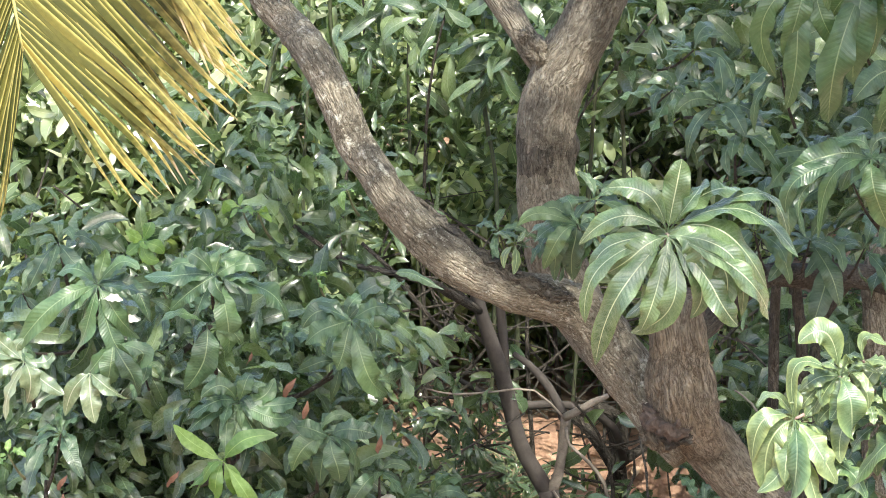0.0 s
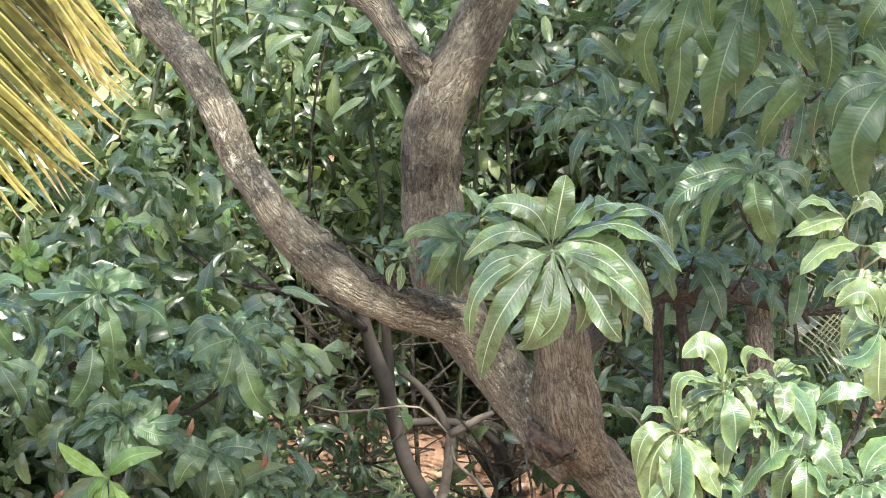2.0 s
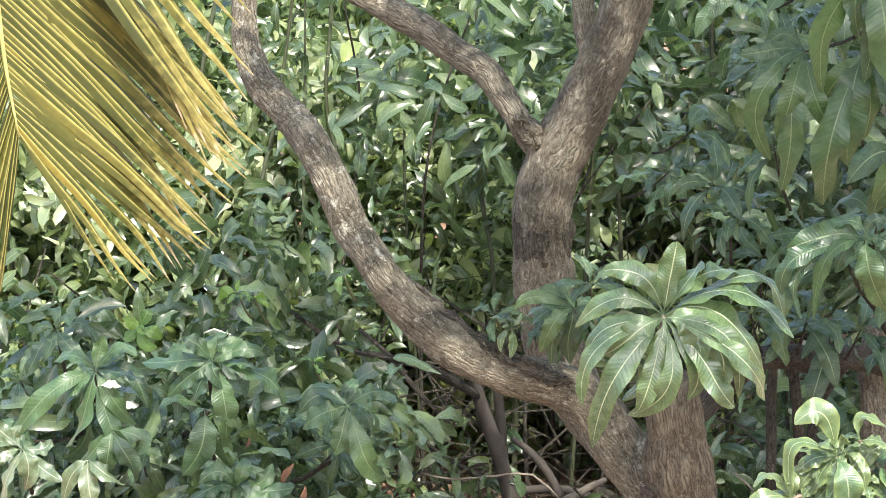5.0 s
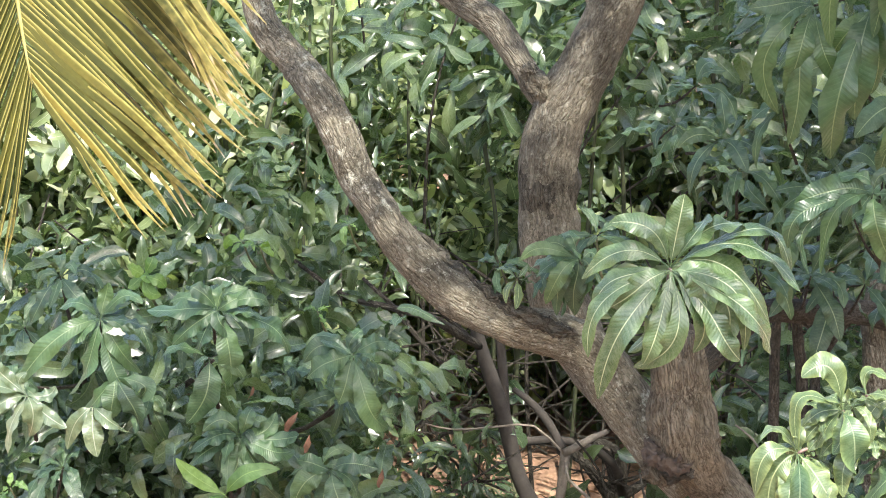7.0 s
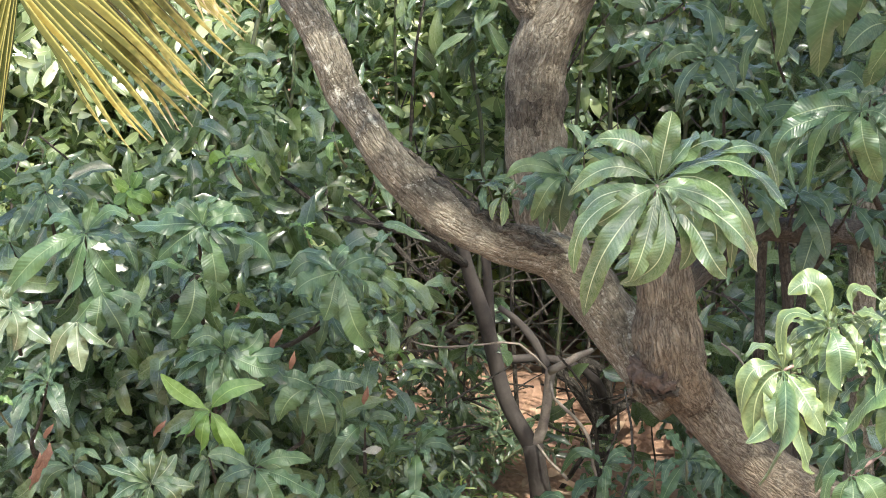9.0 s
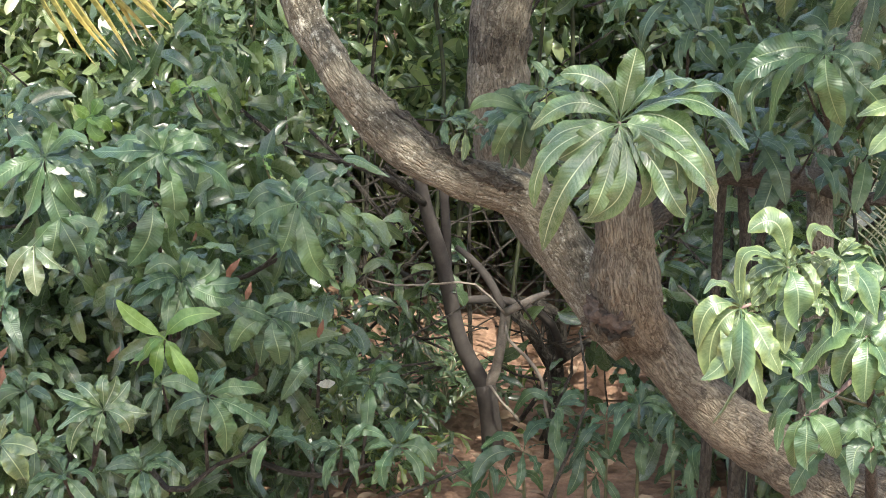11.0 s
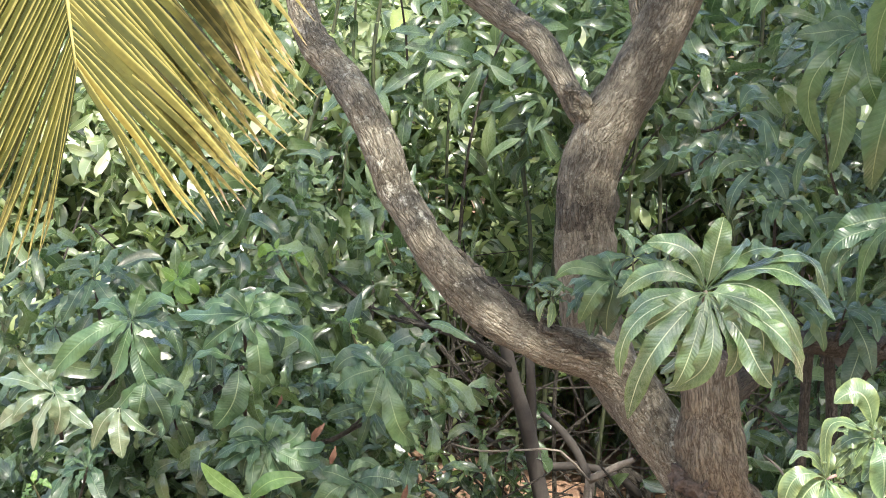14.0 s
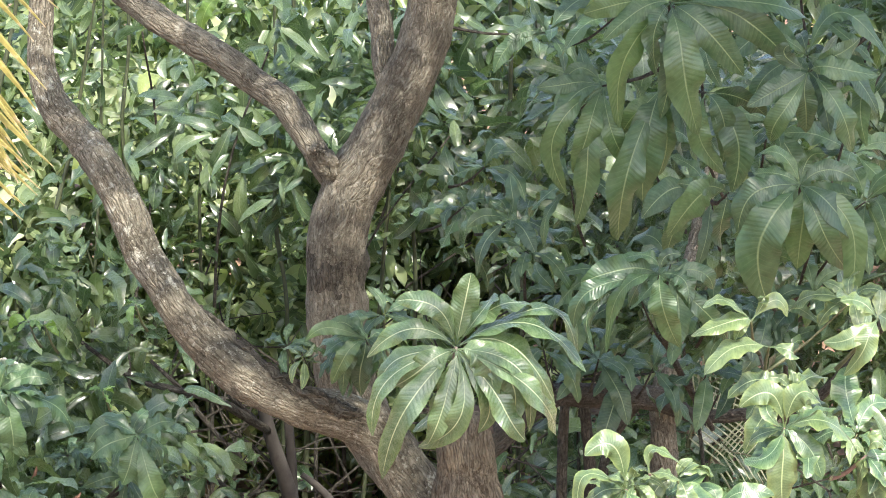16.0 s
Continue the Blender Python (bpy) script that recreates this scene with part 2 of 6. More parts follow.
BARK_LICHEN = bark_material("lichen_bark", (0.125, 0.112, 0.080), (0.245, 0.222, 0.166), (0.37, 0.345, 0.27), (0.54, 0.53, 0.43), 0.85, 0.8)
BARK_RING = bark_material("ring_bark", (0.060, 0.054, 0.042), (0.125, 0.113, 0.088), (0.20, 0.185, 0.15), (0.30, 0.29, 0.24), 1.0, 0.25)
# Darker copy of the bark; the shade on limbs and stems is in its colour.
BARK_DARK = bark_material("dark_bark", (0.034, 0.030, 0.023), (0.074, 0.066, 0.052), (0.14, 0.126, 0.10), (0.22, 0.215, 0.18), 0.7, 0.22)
# Base colour lowered to carry the shade on the bare stems.
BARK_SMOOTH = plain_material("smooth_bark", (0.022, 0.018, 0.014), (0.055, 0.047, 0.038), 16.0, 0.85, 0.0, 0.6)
STEM_GREEN = plain_material("stem_green", (0.026, 0.036, 0.016), (0.060, 0.068, 0.032), 40.0, 0.6)
TWIG_GREEN = plain_material("green_twig", (0.060, 0.066, 0.030), (0.12, 0.12, 0.055), 60.0, 0.6)
TWIG_PALE = plain_material("pale_twig", (0.10, 0.082, 0.062), (0.22, 0.19, 0.15), 50.0, 0.85)
TWIG_MAUVE = plain_material("mauve_twig", (0.17, 0.11, 0.095), (0.29, 0.20, 0.17), 50.0, 0.7)
EARTH = earth_material()


# ---- geometry helpers ----
def put(name, verts, faces, material, parent=None, label="", uvs=None, pipe=None, smooth=True):
    """One mesh object from arrays; uvs are per vertex."""
    me = bpy.data.meshes.new(name)
    me.from_pydata([tuple(v) for v in verts], [], [tuple(f) for f in faces])
    if uvs is not None:
        layer = me.uv_layers.new(name="leaf")
        loops = np.empty(len(me.loops), dtype=np.int32)
        me.loops.foreach_get("vertex_index", loops)
        layer.data.foreach_set("uv", np.asarray(uvs, dtype=np.float32)[loops].ravel())
    if pipe is not None:
        a = me.attributes.new("pipe", "FLOAT_VECTOR", "POINT")
        a.data.foreach_set("vector", np.asarray(pipe, dtype=np.float32).ravel())
    if smooth:
        me.polygons.foreach_set("use_smooth", [True] * len(me.polygons))
    me.materials.append(material)
    ob = new(name, me)
    ob.parent = parent
    if label:
        tagged(ob, label)
    return ob


def spline(points, step):
    """Catmull-Rom through (x, y, z, radius) at about that spacing."""
    p = np.array(points, dtype=float)
    q = np.vstack([2 * p[0] - p[1], p, 2 * p[-1] - p[-2]])
    out = []
    for i in range(1, len(q) - 2):
        n = max(2, int(np.linalg.norm(q[i + 1, :3] - q[i, :3]) / step))
        for s in np.arange(n) / n:
            a, b, c, d = q[i - 1:i + 3]
            out.append(0.5 * (2 * b + (c - a) * s + (2 * a - 5 * b + 4 * c - d) * s * s + (3 * b - a - 3 * c + d) * s ** 3))
    out.append(p[-1])
    return np.array(out)


def tube(points, sides=10, step=0.04, rough=0.08, ridges=0.0, seed=0, cap=True):
    """Arrays of a limb: knobbly, with rings across a smooth spine."""
    s = spline(points, step)
    d = np.gradient(s[:, :3], axis=0)
    d /= np.linalg.norm(d, axis=1)[:, None] + 1e-9
    ref = np.array([0.3, -0.9, 0.2]) if abs(d[0] @ np.array([0.3, -0.9, 0.2])) < 0.9 else np.array([1.0, 0, 0])
    verts, pipe, along = [], [], 0.0
    side = np.cross(d[0], ref)
    side /= np.linalg.norm(side)
    for i, (row, t) in enumerate(zip(s, d)):
        if i:
            along += np.linalg.norm(row[:3] - s[i - 1, :3])
        side = side - t * (side @ t)
        side /= np.linalg.norm(side)
        up = np.cross(t, side)
        for j in range(sides):
            a = 2 * math.pi * j / sides
            c, e = math.cos(a), math.sin(a)
            r = row[3]
            k = rough * noise.noise((c * 1.1 + seed, e * 1.1, along / (r + 1e-6) * 0.55)) + 0.5 * rough * noise.noise((c * 3 + seed, e * 3, along / (r + 1e-6) * 1.6))
            if ridges:
                k += ridges * (abs(noise.noise((c * 5.5 + seed, e * 5.5, along * 7.0))) - 0.2)
            r2 = r * (1 + k)
            verts.append(row[:3] + (side * c + up * e) * r2)
            pipe.append((c * row[3], e * row[3], along + seed * 3.7))
    faces = []
    for i in range(len(s) - 1):
        for j in range(sides):
            k = (j + 1) % sides
            faces.append((i * sides + j, i * sides + k, (i + 1) * sides + k, (i + 1) * sides + j))
    if cap:
        for base, row, flip in ((0, s[0], True), ((len(s) - 1) * sides, s[-1], False)):
            verts.append(row[:3])
            pipe.append((0, 0, seed * 3.7 + (0 if flip else along)))
            for j in range(sides):
                k = (j + 1) % sides
                faces.append((base + k, base + j, len(verts) - 1) if flip else (base + j, base + k, len(verts) - 1))
    return np.array(verts), faces, np.array(pipe)


SPINES = {}


def near_spine(parent, at):
    """The nearest place on the tree's wood that lies behind or below."""
    pts = np.vstack(SPINES[parent.name])
    d = np.linalg.norm(pts - np.array(at), axis=1)
    return tuple(pts[int(np.argmin(d))])


def limb(name, points, material, parent, label="", **kw):
    SPINES.setdefault(parent.name, []).append(spline(points, 0.04)[:, :3])
    v, f, p = tube(points, **kw)
    return put(name, v, f, material, parent, label, pipe=p)


def leaf_arrays(length=1.0, width=0.31, droop=0.7, fold=0.25, wave=0.05, nv=9, nu=4, seed=0, tip=1.0, twist=0.3, wander=0.0, crinkle=17.0, belly=0.9, blunt=0.8, late=1.25):
    """A mango-like leaf: stalk at the origin, blade along +Y, upper side +Z."""
    rng = random.Random(seed)
    s = np.linspace(0, 1, nv + 1)
    ang = -droop * s ** late + 0.12 * np.sin(s * 5 + rng.random() * 6) * droop
    yaw = wander * np.sin(s * 2.6 + rng.random() * 2)
    y = np.concatenate([[0], np.cumsum(np.cos((ang[1:] + ang[:-1]) / 2))]) / nv * length
    z = np.concatenate([[0], np.cumsum(np.sin((ang[1:] + ang[:-1]) / 2))]) / nv * length
    x = np.concatenate([[0], np.cumsum(np.sin((yaw[1:] + yaw[:-1]) / 2))]) / nv * length
    q = np.clip((s - 0.06) / 0.94, 0, 1)
    w = 0.5 * width * length * np.clip(1 - np.abs(2 * q ** belly - 1) ** 2.0, 0, 1) ** blunt * (1 - 0.12 * s * tip)
    w = np.maximum(w, 0.012 * length * (1 - s) + 0.001 * length)
    phase, freq = rng.random() * 6.28, crinkle * (0.8 + 0.5 * rng.random())
    verts, uvs = [], []
    for i in range(nv + 1):
        ny, nz = -math.sin(ang[i]), math.cos(ang[i])
        tw = twist * (s[i] - 0.2) * (1 if rng.random() > -1 else 0)
        for j in range(nu + 1):
            c = 2 * j / nu - 1
            lift = abs(c) * w[i] * fold + wave * length * 0.5 * math.sin(freq * s[i] + phase + (1.7 if c > 0 else 0)) * c * c * (w[i] / (0.5 * width * length))
            lift += math.sin(tw) * c * w[i]
            verts.append((x[i] + c * w[i] * math.cos(tw), y[i] + lift * ny, z[i] + lift * nz))
            uvs.append((j / nu, s[i]))
    faces = [(i * (nu + 1) + j, i * (nu + 1) + j + 1, (i + 1) * (nu + 1) + j + 1, (i + 1) * (nu + 1) + j) for i in range(nv) for j in range(nu)]
    return np.array(verts), faces, np.array(uvs)


def grown_leaf(parent, base, bend, tip, width, face, material, rng, wave=0.16, fold=0.18, stations=24, across=6):
    """A leaf whose midrib runs from base through bend to tip; its edges ripple and its halves fold a little."""
    b, m, e = (np.array(p, dtype=float) for p in (base, bend, tip))
    ctrl = 2 * m - 0.5 * (b + e)
    s = np.linspace(0, 1, stations + 1)[:, None]
    spine = (1 - s) ** 2 * b + 2 * s * (1 - s) * ctrl + s * s * e
    length = np.linalg.norm(np.diff(spine, axis=0), axis=1).sum()
    aside = np.cross(e - b, np.array(face, dtype=float))
    aside /= np.linalg.norm(aside) + 1e-9
    hook = np.clip(s - 0.5, 0, 1) ** 2 * length
    spine = spine + hook * (aside * rng.uniform(-0.75, 0.75) - np.array(face, dtype=float) * rng.uniform(-0.1, 0.5))
    run = np.gradient(spine, axis=0)
    run /= np.linalg.norm(run, axis=1)[:, None] + 1e-9
    s = s[:, 0]
    q = np.clip((s - 0.09) / 0.91, 0, 1)
    half = 0.5 * width * (q ** 0.75 * (1 - q) ** 0.7) / 0.366
    half = np.maximum(half, 0.0016)
    face = np.array(face, dtype=float)
    phase, beats, turn, lean = rng.random() * 6.28, rng.uniform(15, 24), rng.uniform(-0.7, 0.7), rng.uniform(-0.3, 0.3)
    rough = [rng.uniform(0.985, 1.015) for _ in range(2 * stations + 2)]
    verts, uvs, last = [], [], None
    for i in range(stations + 1):
        n = face - run[i] * (face @ run[i])
        if last is not None:
            n = n / (np.linalg.norm(n) + 1e-9) + 0.8 * (last - run[i] * (last @ run[i]))
        n /= np.linalg.norm(n) + 1e-9
        last = n
        x = np.cross(run[i], n)
        a = lean + turn * s[i]
        x, n = x * math.cos(a) + n * math.sin(a), n * math.cos(a) - x * math.sin(a)
        for j in range(across + 1):
            c = 2 * j / across - 1
            h = half[i] * rough[2 * i + (c > 0)] * (1 + 0.03 * math.sin(beats * s[i] + phase + (3.6 if c > 0 else 1.5)))
            lift = fold * abs(c) * h + 1.7 * wave * half[i] * c * c * math.sin(beats * s[i] + phase + (2.1 if c > 0 else 0)) - 0.22 * h * c * c
            verts.append((spine[i] + x * c * h * 0.97 + n * lift - b) / length)
            uvs.append((j / across, s[i]))
    k = across + 1
    faces = [(i * k + j, i * k + j + 1, (i + 1) * k + j + 1, (i + 1) * k + j) for i in range(stations) for j in range(across)]
    ob = put("leaf", verts, faces, material, parent, uvs=uvs)
    ob.matrix_basis = Matrix.Translation(b) @ Matrix.Diagonal((length, length, length, 1))
    return ob


def shoot_stalk(tree, foot, centre, seed, stalk, bark):
    c, f = Vector(centre), Vector(foot)
    if (f - c).length > 0.32:
        f = c + ((f - c).normalized() * 0.5 + Vector((0, 0.5, -0.5))).normalized() * 0.22
    v, fc, p = tube([(*f, stalk * 1.4), (*(f.lerp(c, 0.5) + Vector((0, 0.02, -0.02))), stalk * 1.1), (*c, stalk * 0.6)], sides=8, step=0.04, rough=0.1, seed=seed)
    return put("leaf_whorl", v, fc, bark, tree, pipe=p)


def posed_whorl(tree, made, foot, material, seed, stalk=0.004, bark=None, face=(0, -0.8, 0.6), wave=0.16, loose=0.3):
    """A whorl of leaves, each with its own bend, tip and width about the centre."""
    centre, leaves = made
    rng = random.Random(seed)
    twig = shoot_stalk(tree, foot, centre, seed, stalk, bark or BARK_DARK)
    c = np.array(centre)
    for k, (bx, by, bz, tx, ty, tz, width) in enumerate(leaves):
        look_to = np.array(face) + np.array([rng.uniform(-1, 1), rng.uniform(-1, 1), rng.uniform(-1, 1)]) * loose
        grown_leaf(twig, c + np.array((bx, by, bz)) * 0.02, c + np.array((bx, by, bz)), c + np.array((tx, ty, tz)), width, look_to, material[k % len(material)], rng, wave * rng.uniform(0.6, 1.4))
    return twig


def free_whorl(tree, centre, foot, n, size, material, seed, stalk=0.0035, bark=None, tilt=0.45, droop=(0.5, 1.6), slim=0.27, stations=16, across=4):
    """A whorl that opens about a tilted axis; the outer leaves are longer and hang."""
    rng = random.Random(seed)
    twig = shoot_stalk(tree, foot, centre, seed, stalk, bark or BARK_DARK)
    axis = Vector((rng.uniform(-0.5, 0.5), -tilt + rng.uniform(-0.3, 0.3), 0.85)).normalized()
    e1 = axis.cross(Vector((0.3, 0.2, 1))).normalized()
    e2 = axis.cross(e1)
    phi, c = rng.random() * 6.28, Vector(centre)
    for i in range(n):
        q = i / max(1, n - 1)
        phi += 2.39996 + rng.uniform(-0.5, 0.5)
        rise = radians(48 - 62 * q ** 0.8 + rng.uniform(-20, 20))
        out = e1 * math.cos(phi) + e2 * math.sin(phi)
        first = out * math.cos(rise) + axis * math.sin(rise)
        far = size * (0.6 + 0.45 * min(1.0, q * 1.7)) * rng.uniform(0.65, 1.2)
        fall = rng.uniform(*droop) * (0.45 + 0.65 * q)
        swing = out.cross(axis) * rng.uniform(-0.45, 0.45)
        second = (first + swing + Vector((0, 0, -fall))).normalized()
        bend = c + first * far * 0.5
        tip = bend + second * far * 0.5
        to = axis * 0.8 + Vector((0, -0.25, 0.5)) + out * 0.3 * q + Vector((rng.uniform(-1, 1), rng.uniform(-1, 1), rng.uniform(-1, 1))) * 0.4
        grown_leaf(twig, c + first * 0.006, bend, tip, far * slim * rng.uniform(0.8, 1.2), to, material, rng, 0.2 * rng.uniform(0.5, 1.5), stations=stations, across=across)
    return twig


def leaf_mesh(name, material, **kw):
    v, f, u = leaf_arrays(**kw)
    ob = put(name, v, f, material, uvs=u)
    me = ob.data
    bpy.data.objects.remove(ob)
    return me


DRY = [leaf_mesh("leaf", LEAF_DRY, width=0.3, droop=1.0, fold=0.3, wave=0.14, twist=1.2, nv=9, wander=0.5, seed=90 + i) for i in range(3)]


def leaf_pose(at, way, up, scale, roll=0.0):
    y = Vector(way).normalized()
    x = y.cross(Vector(up))
    if x.length < 1e-3:
        x = Vector((1, 0, 0))
    x.normalize()
    z = x.cross(y)
    if roll:
        x, z = x * math.cos(roll) + z * math.sin(roll), z * math.cos(roll) - x * math.sin(roll)
    m = Matrix((x, y, z)).transposed().to_4x4()
    return Matrix.Translation(at) @ m @ Matrix.Diagonal((scale, scale, scale, 1))


def thing(name, at, label, category, group=""):
    ob = new(name)
    ob.location = at
    ob.empty_display_size = 0.1
    bpy.context.view_layer.update()
    return tagged(ob, label, category, group)


def adopt(tree):
    """Keep the parts where they were built in world places."""
    inv = Matrix.Translation(tree.location).inverted()
    for child in tree.children:
        child.matrix_parent_inverse = inv


def foliage(name, spots, material, parent, length, width, seed, per=8, nv=8, nu=2, droop=(0.2, 1.9), hang=0.3, label="", spread=0.06):
    """Joined leaves in loose tufts about the given places, one mesh."""
    rng = np.random.default_rng(seed)
    shapes = [leaf_arrays(width=width * rng.uniform(0.8, 1.2), droop=rng.uniform(*droop), fold=rng.uniform(0.0, 0.8), wave=rng.uniform(0.06, 0.17), nv=nv, nu=nu, seed=int(seed + k), crinkle=20.0, twist=rng.uniform(-1.4, 1.4), wander=rng.uniform(-0.7, 0.7), belly=rng.uniform(0.95, 1.25), blunt=0.6, late=rng.uniform(1.0, 1.7)) for k in range(8)]
    nvert = len(shapes[0][0])
    base = np.array(shapes[0][1])
    V, F, U, count = [], [], [], 0
    for spot in np.asarray(spots):
        a = np.array([rng.normal(0, 0.35), rng.normal(-0.25, 0.35), 0.9])
        a /= np.linalg.norm(a)
        e1 = np.cross(a, rng.normal(size=3))
        e1 /= np.linalg.norm(e1)
        e2 = np.cross(a, e1)
        m = max(3, int(rng.normal(per, 2)))
        for i in range(m):
            phi = i * 2.4 + rng.normal(0, 0.4)
            el = math.radians(rng.uniform(-50, 50))
            way = (e1 * math.cos(phi) + e2 * math.sin(phi)) * math.cos(el) + a * math.sin(el) + np.array([0, 0, -hang * rng.random()])
            way /= np.linalg.norm(way)
            up = a + rng.normal(0, 0.55, 3) + np.array([0, -0.35, 0.3])
            x = np.cross(way, up)
            x /= np.linalg.norm(x) + 1e-9
            z = np.cross(x, way)
            sc = length * (0.42 + 0.95 * rng.random() ** 1.2)
            v = shapes[rng.integers(8)][0] * sc
            V.append(spot + rng.normal(0, spread, 3) + v[:, :1] * x + v[:, 1:2] * way + v[:, 2:3] * z)
            F.append(base + count)
            U.append(shapes[0][2])
            count += nvert
    me = bpy.data.meshes.new(name)
    V, F, U = np.vstack(V).astype(np.float32), np.vstack(F).astype(np.int32), np.vstack(U).astype(np.float32)
    me.vertices.add(len(V))
    me.vertices.foreach_set("co", V.ravel())
    me.loops.add(F.size)
    me.loops.foreach_set("vertex_index", F.ravel())
    me.polygons.add(len(F))
    me.polygons.foreach_set("loop_start", np.arange(0, F.size, 4, dtype=np.int32))
    me.update(calc_edges=True)
    layer = me.uv_layers.new(name="leaf")
    layer.data.foreach_set("uv", U[F.ravel()].ravel())
    me.polygons.foreach_set("use_smooth", np.ones(len(F), dtype=bool))
    me.materials.append(material)
    ob = new(name, me)
    ob.parent = parent
    return tagged(ob, label, kind="stuff")


def cloud(rng, n, centre, radii, shell=0.0):
    """n places inside an ellipsoid, pushed towards its skin by shell."""
    d = rng.normal(size=(n, 3))
    d /= np.linalg.norm(d, axis=1)[:, None]
    r = rng.random(n) ** (1 / 3)
    r = shell + (1 - shell) * r
    return np.array(centre) + d * r[:, None] * np.array(radii)


SUNNY_EARTH = (((0.17, 10.6, 0.05), 0.20), ((0.69, 10.42, 0.08), 0.20))


def off_the_sun(spots):
    """The places that leave the sun's way to the bare patches of earth open."""
    for gap, wide in SUNNY_EARTH:
        away = spots - np.array(gap)
        to = np.array(TO_SUN)
        off = np.linalg.norm(away - (away @ to)[:, None] * to, axis=1)
        spots = spots[off > wide]
    return spots


# ---- ground ----
def ground():
    n = 90
    xs = np.concatenate([-np.geomspace(400, 12, 12), np.linspace(-8, 8, n), np.geomspace(12, 400, 12)])
    ys = np.concatenate([-np.geomspace(400, 6, 10), np.linspace(-2, 26, n), np.geomspace(32, 400, 12)])
    v = [(x, y, 0.05 * noise.noise((x * 0.8, y * 0.8, 0)) + 0.02 * noise.noise((x * 3, y * 3, 4)) - 0.02) for y in ys for x in xs]
    k = len(xs)
    f = [(j * k + i, j * k + i + 1, (j + 1) * k + i + 1, (j + 1) * k + i) for j in range(len(ys) - 1) for i in range(k - 1)]
    return tagged(put("ground", v, f, EARTH), "bare orange-brown earth with dry litter under the trees", "ground", kind="structure")


ground()

# ---- the big mango tree ----
tree = thing("mango_tree", (1.52, 7.72, 0.0), "old mango tree with grey-brown furrowed bark and sprouting whorls", "tree")
tree.location.z = 0.0
bpy.context.view_layer.update()
BIG = dict(sides=36, step=0.022, rough=0.13, ridges=0.07)
limb("trunk", [(1.52, 7.72, -0.1, 0.16), (1.46, 7.74, 0.25, 0.125), (1.236, 7.594, 0.834, 0.1), (1.085, 7.705, 0.893, 0.084), (0.960, 7.828, 0.927, 0.075), (0.841, 7.903, 0.974, 0.069), (0.738, 7.982, 1.035, 0.065), (0.664, 8.035, 1.113, 0.066), (0.606, 8.090, 1.169, 0.058)], BARK_STUB, tree, seed=1, **BIG)
limb("stub", [(0.640, 7.985, 1.150, 0.052), (0.605, 7.955, 1.205, 0.066), (0.579, 7.935, 1.270, 0.077), (0.567, 7.935, 1.344, 0.073), (0.561, 7.950, 1.400, 0.069), (0.556, 7.960, 1.460, 0.068), (0.557, 7.985, 1.498, 0.060), (0.560, 8.000, 1.510, 0.046)], BARK_STUB, tree, "broken upright stub with torn reddish top", seed=2, sides=48, step=0.012, rough=0.2, ridges=0.2)
limb("limb", [(0.608, 8.062, 1.102, 0.058), (0.521, 8.125, 1.187, 0.066), (0.445, 8.162, 1.290, 0.068), (0.376, 8.186, 1.384, 0.064), (0.300, 8.185, 1.440, 0.058), (0.162, 8.149, 1.489, 0.05), (0.093, 8.160, 1.517, 0.05), (0.025, 8.174, 1.555, 0.051), (-0.054, 8.197, 1.618, 0.048), (-0.122, 8.225, 1.697, 0.046), (-0.166, 8.268, 1.755, 0.043), (-0.214, 8.320, 1.810, 0.046), (-0.239, 8.343, 1.874, 0.045), (-0.273, 8.395, 1.930, 0.045), (-0.311, 8.438, 1.988, 0.044), (-0.363, 8.555, 2.022, 0.043), (-0.433, 8.630, 2.079, 0.041), (-0.473, 8.708, 2.151, 0.035), (-0.483, 8.795, 2.259, 0.031), (-0.471, 8.846, 2.420, 0.028), (-0.403, 8.821, 2.684, 0.02)], BARK_LICHEN, tree, "long sweeping limb with pale lichen spots", seed=3, **BIG)
limb("limb", [(0.487, 8.271, 1.179, 0.05), (0.378, 8.393, 1.281, 0.062), (0.294, 8.446, 1.427, 0.072), (0.269, 8.471, 1.553, 0.078), (0.266, 8.483, 1.615, 0.077), (0.261, 8.488, 1.688, 0.069), (0.259, 8.493, 1.760, 0.074), (0.268, 8.491, 1.841, 0.073), (0.293, 8.500, 1.926, 0.072), (0.342, 8.502, 2.019, 0.067), (0.383, 8.504, 2.112, 0.065), (0.450, 8.510, 2.263, 0.061), (0.482, 8.521, 2.402, 0.06), (0.514, 8.455, 2.695, 0.05)], BARK, tree, "upright limb that forks", seed=4, **BIG)
limb("branch", [(0.284, 8.514, 1.907, 0.034), (0.232, 8.517, 1.972, 0.034), (0.190, 8.538, 2.030, 0.031), (0.163, 8.569, 2.067, 0.034), (0.121, 8.609, 2.116, 0.036), (0.051, 8.656, 2.152, 0.036), (-0.020, 8.695, 2.196, 0.037), (-0.091, 8.741, 2.228, 0.037), (-0.162, 8.776, 2.259, 0.036), (-0.234, 8.824, 2.297, 0.035), (-0.351, 8.925, 2.361, 0.03)], BARK, tree, seed=5, **BIG)
limb("branch", [(0.395, 8.494, 2.138, 0.03), (0.367, 8.544, 2.224, 0.028), (0.361, 8.589, 2.298, 0.028), (0.350, 8.635, 2.372, 0.027), (0.325, 8.787, 2.550, 0.022)], BARK, tree, seed=6, **BIG)
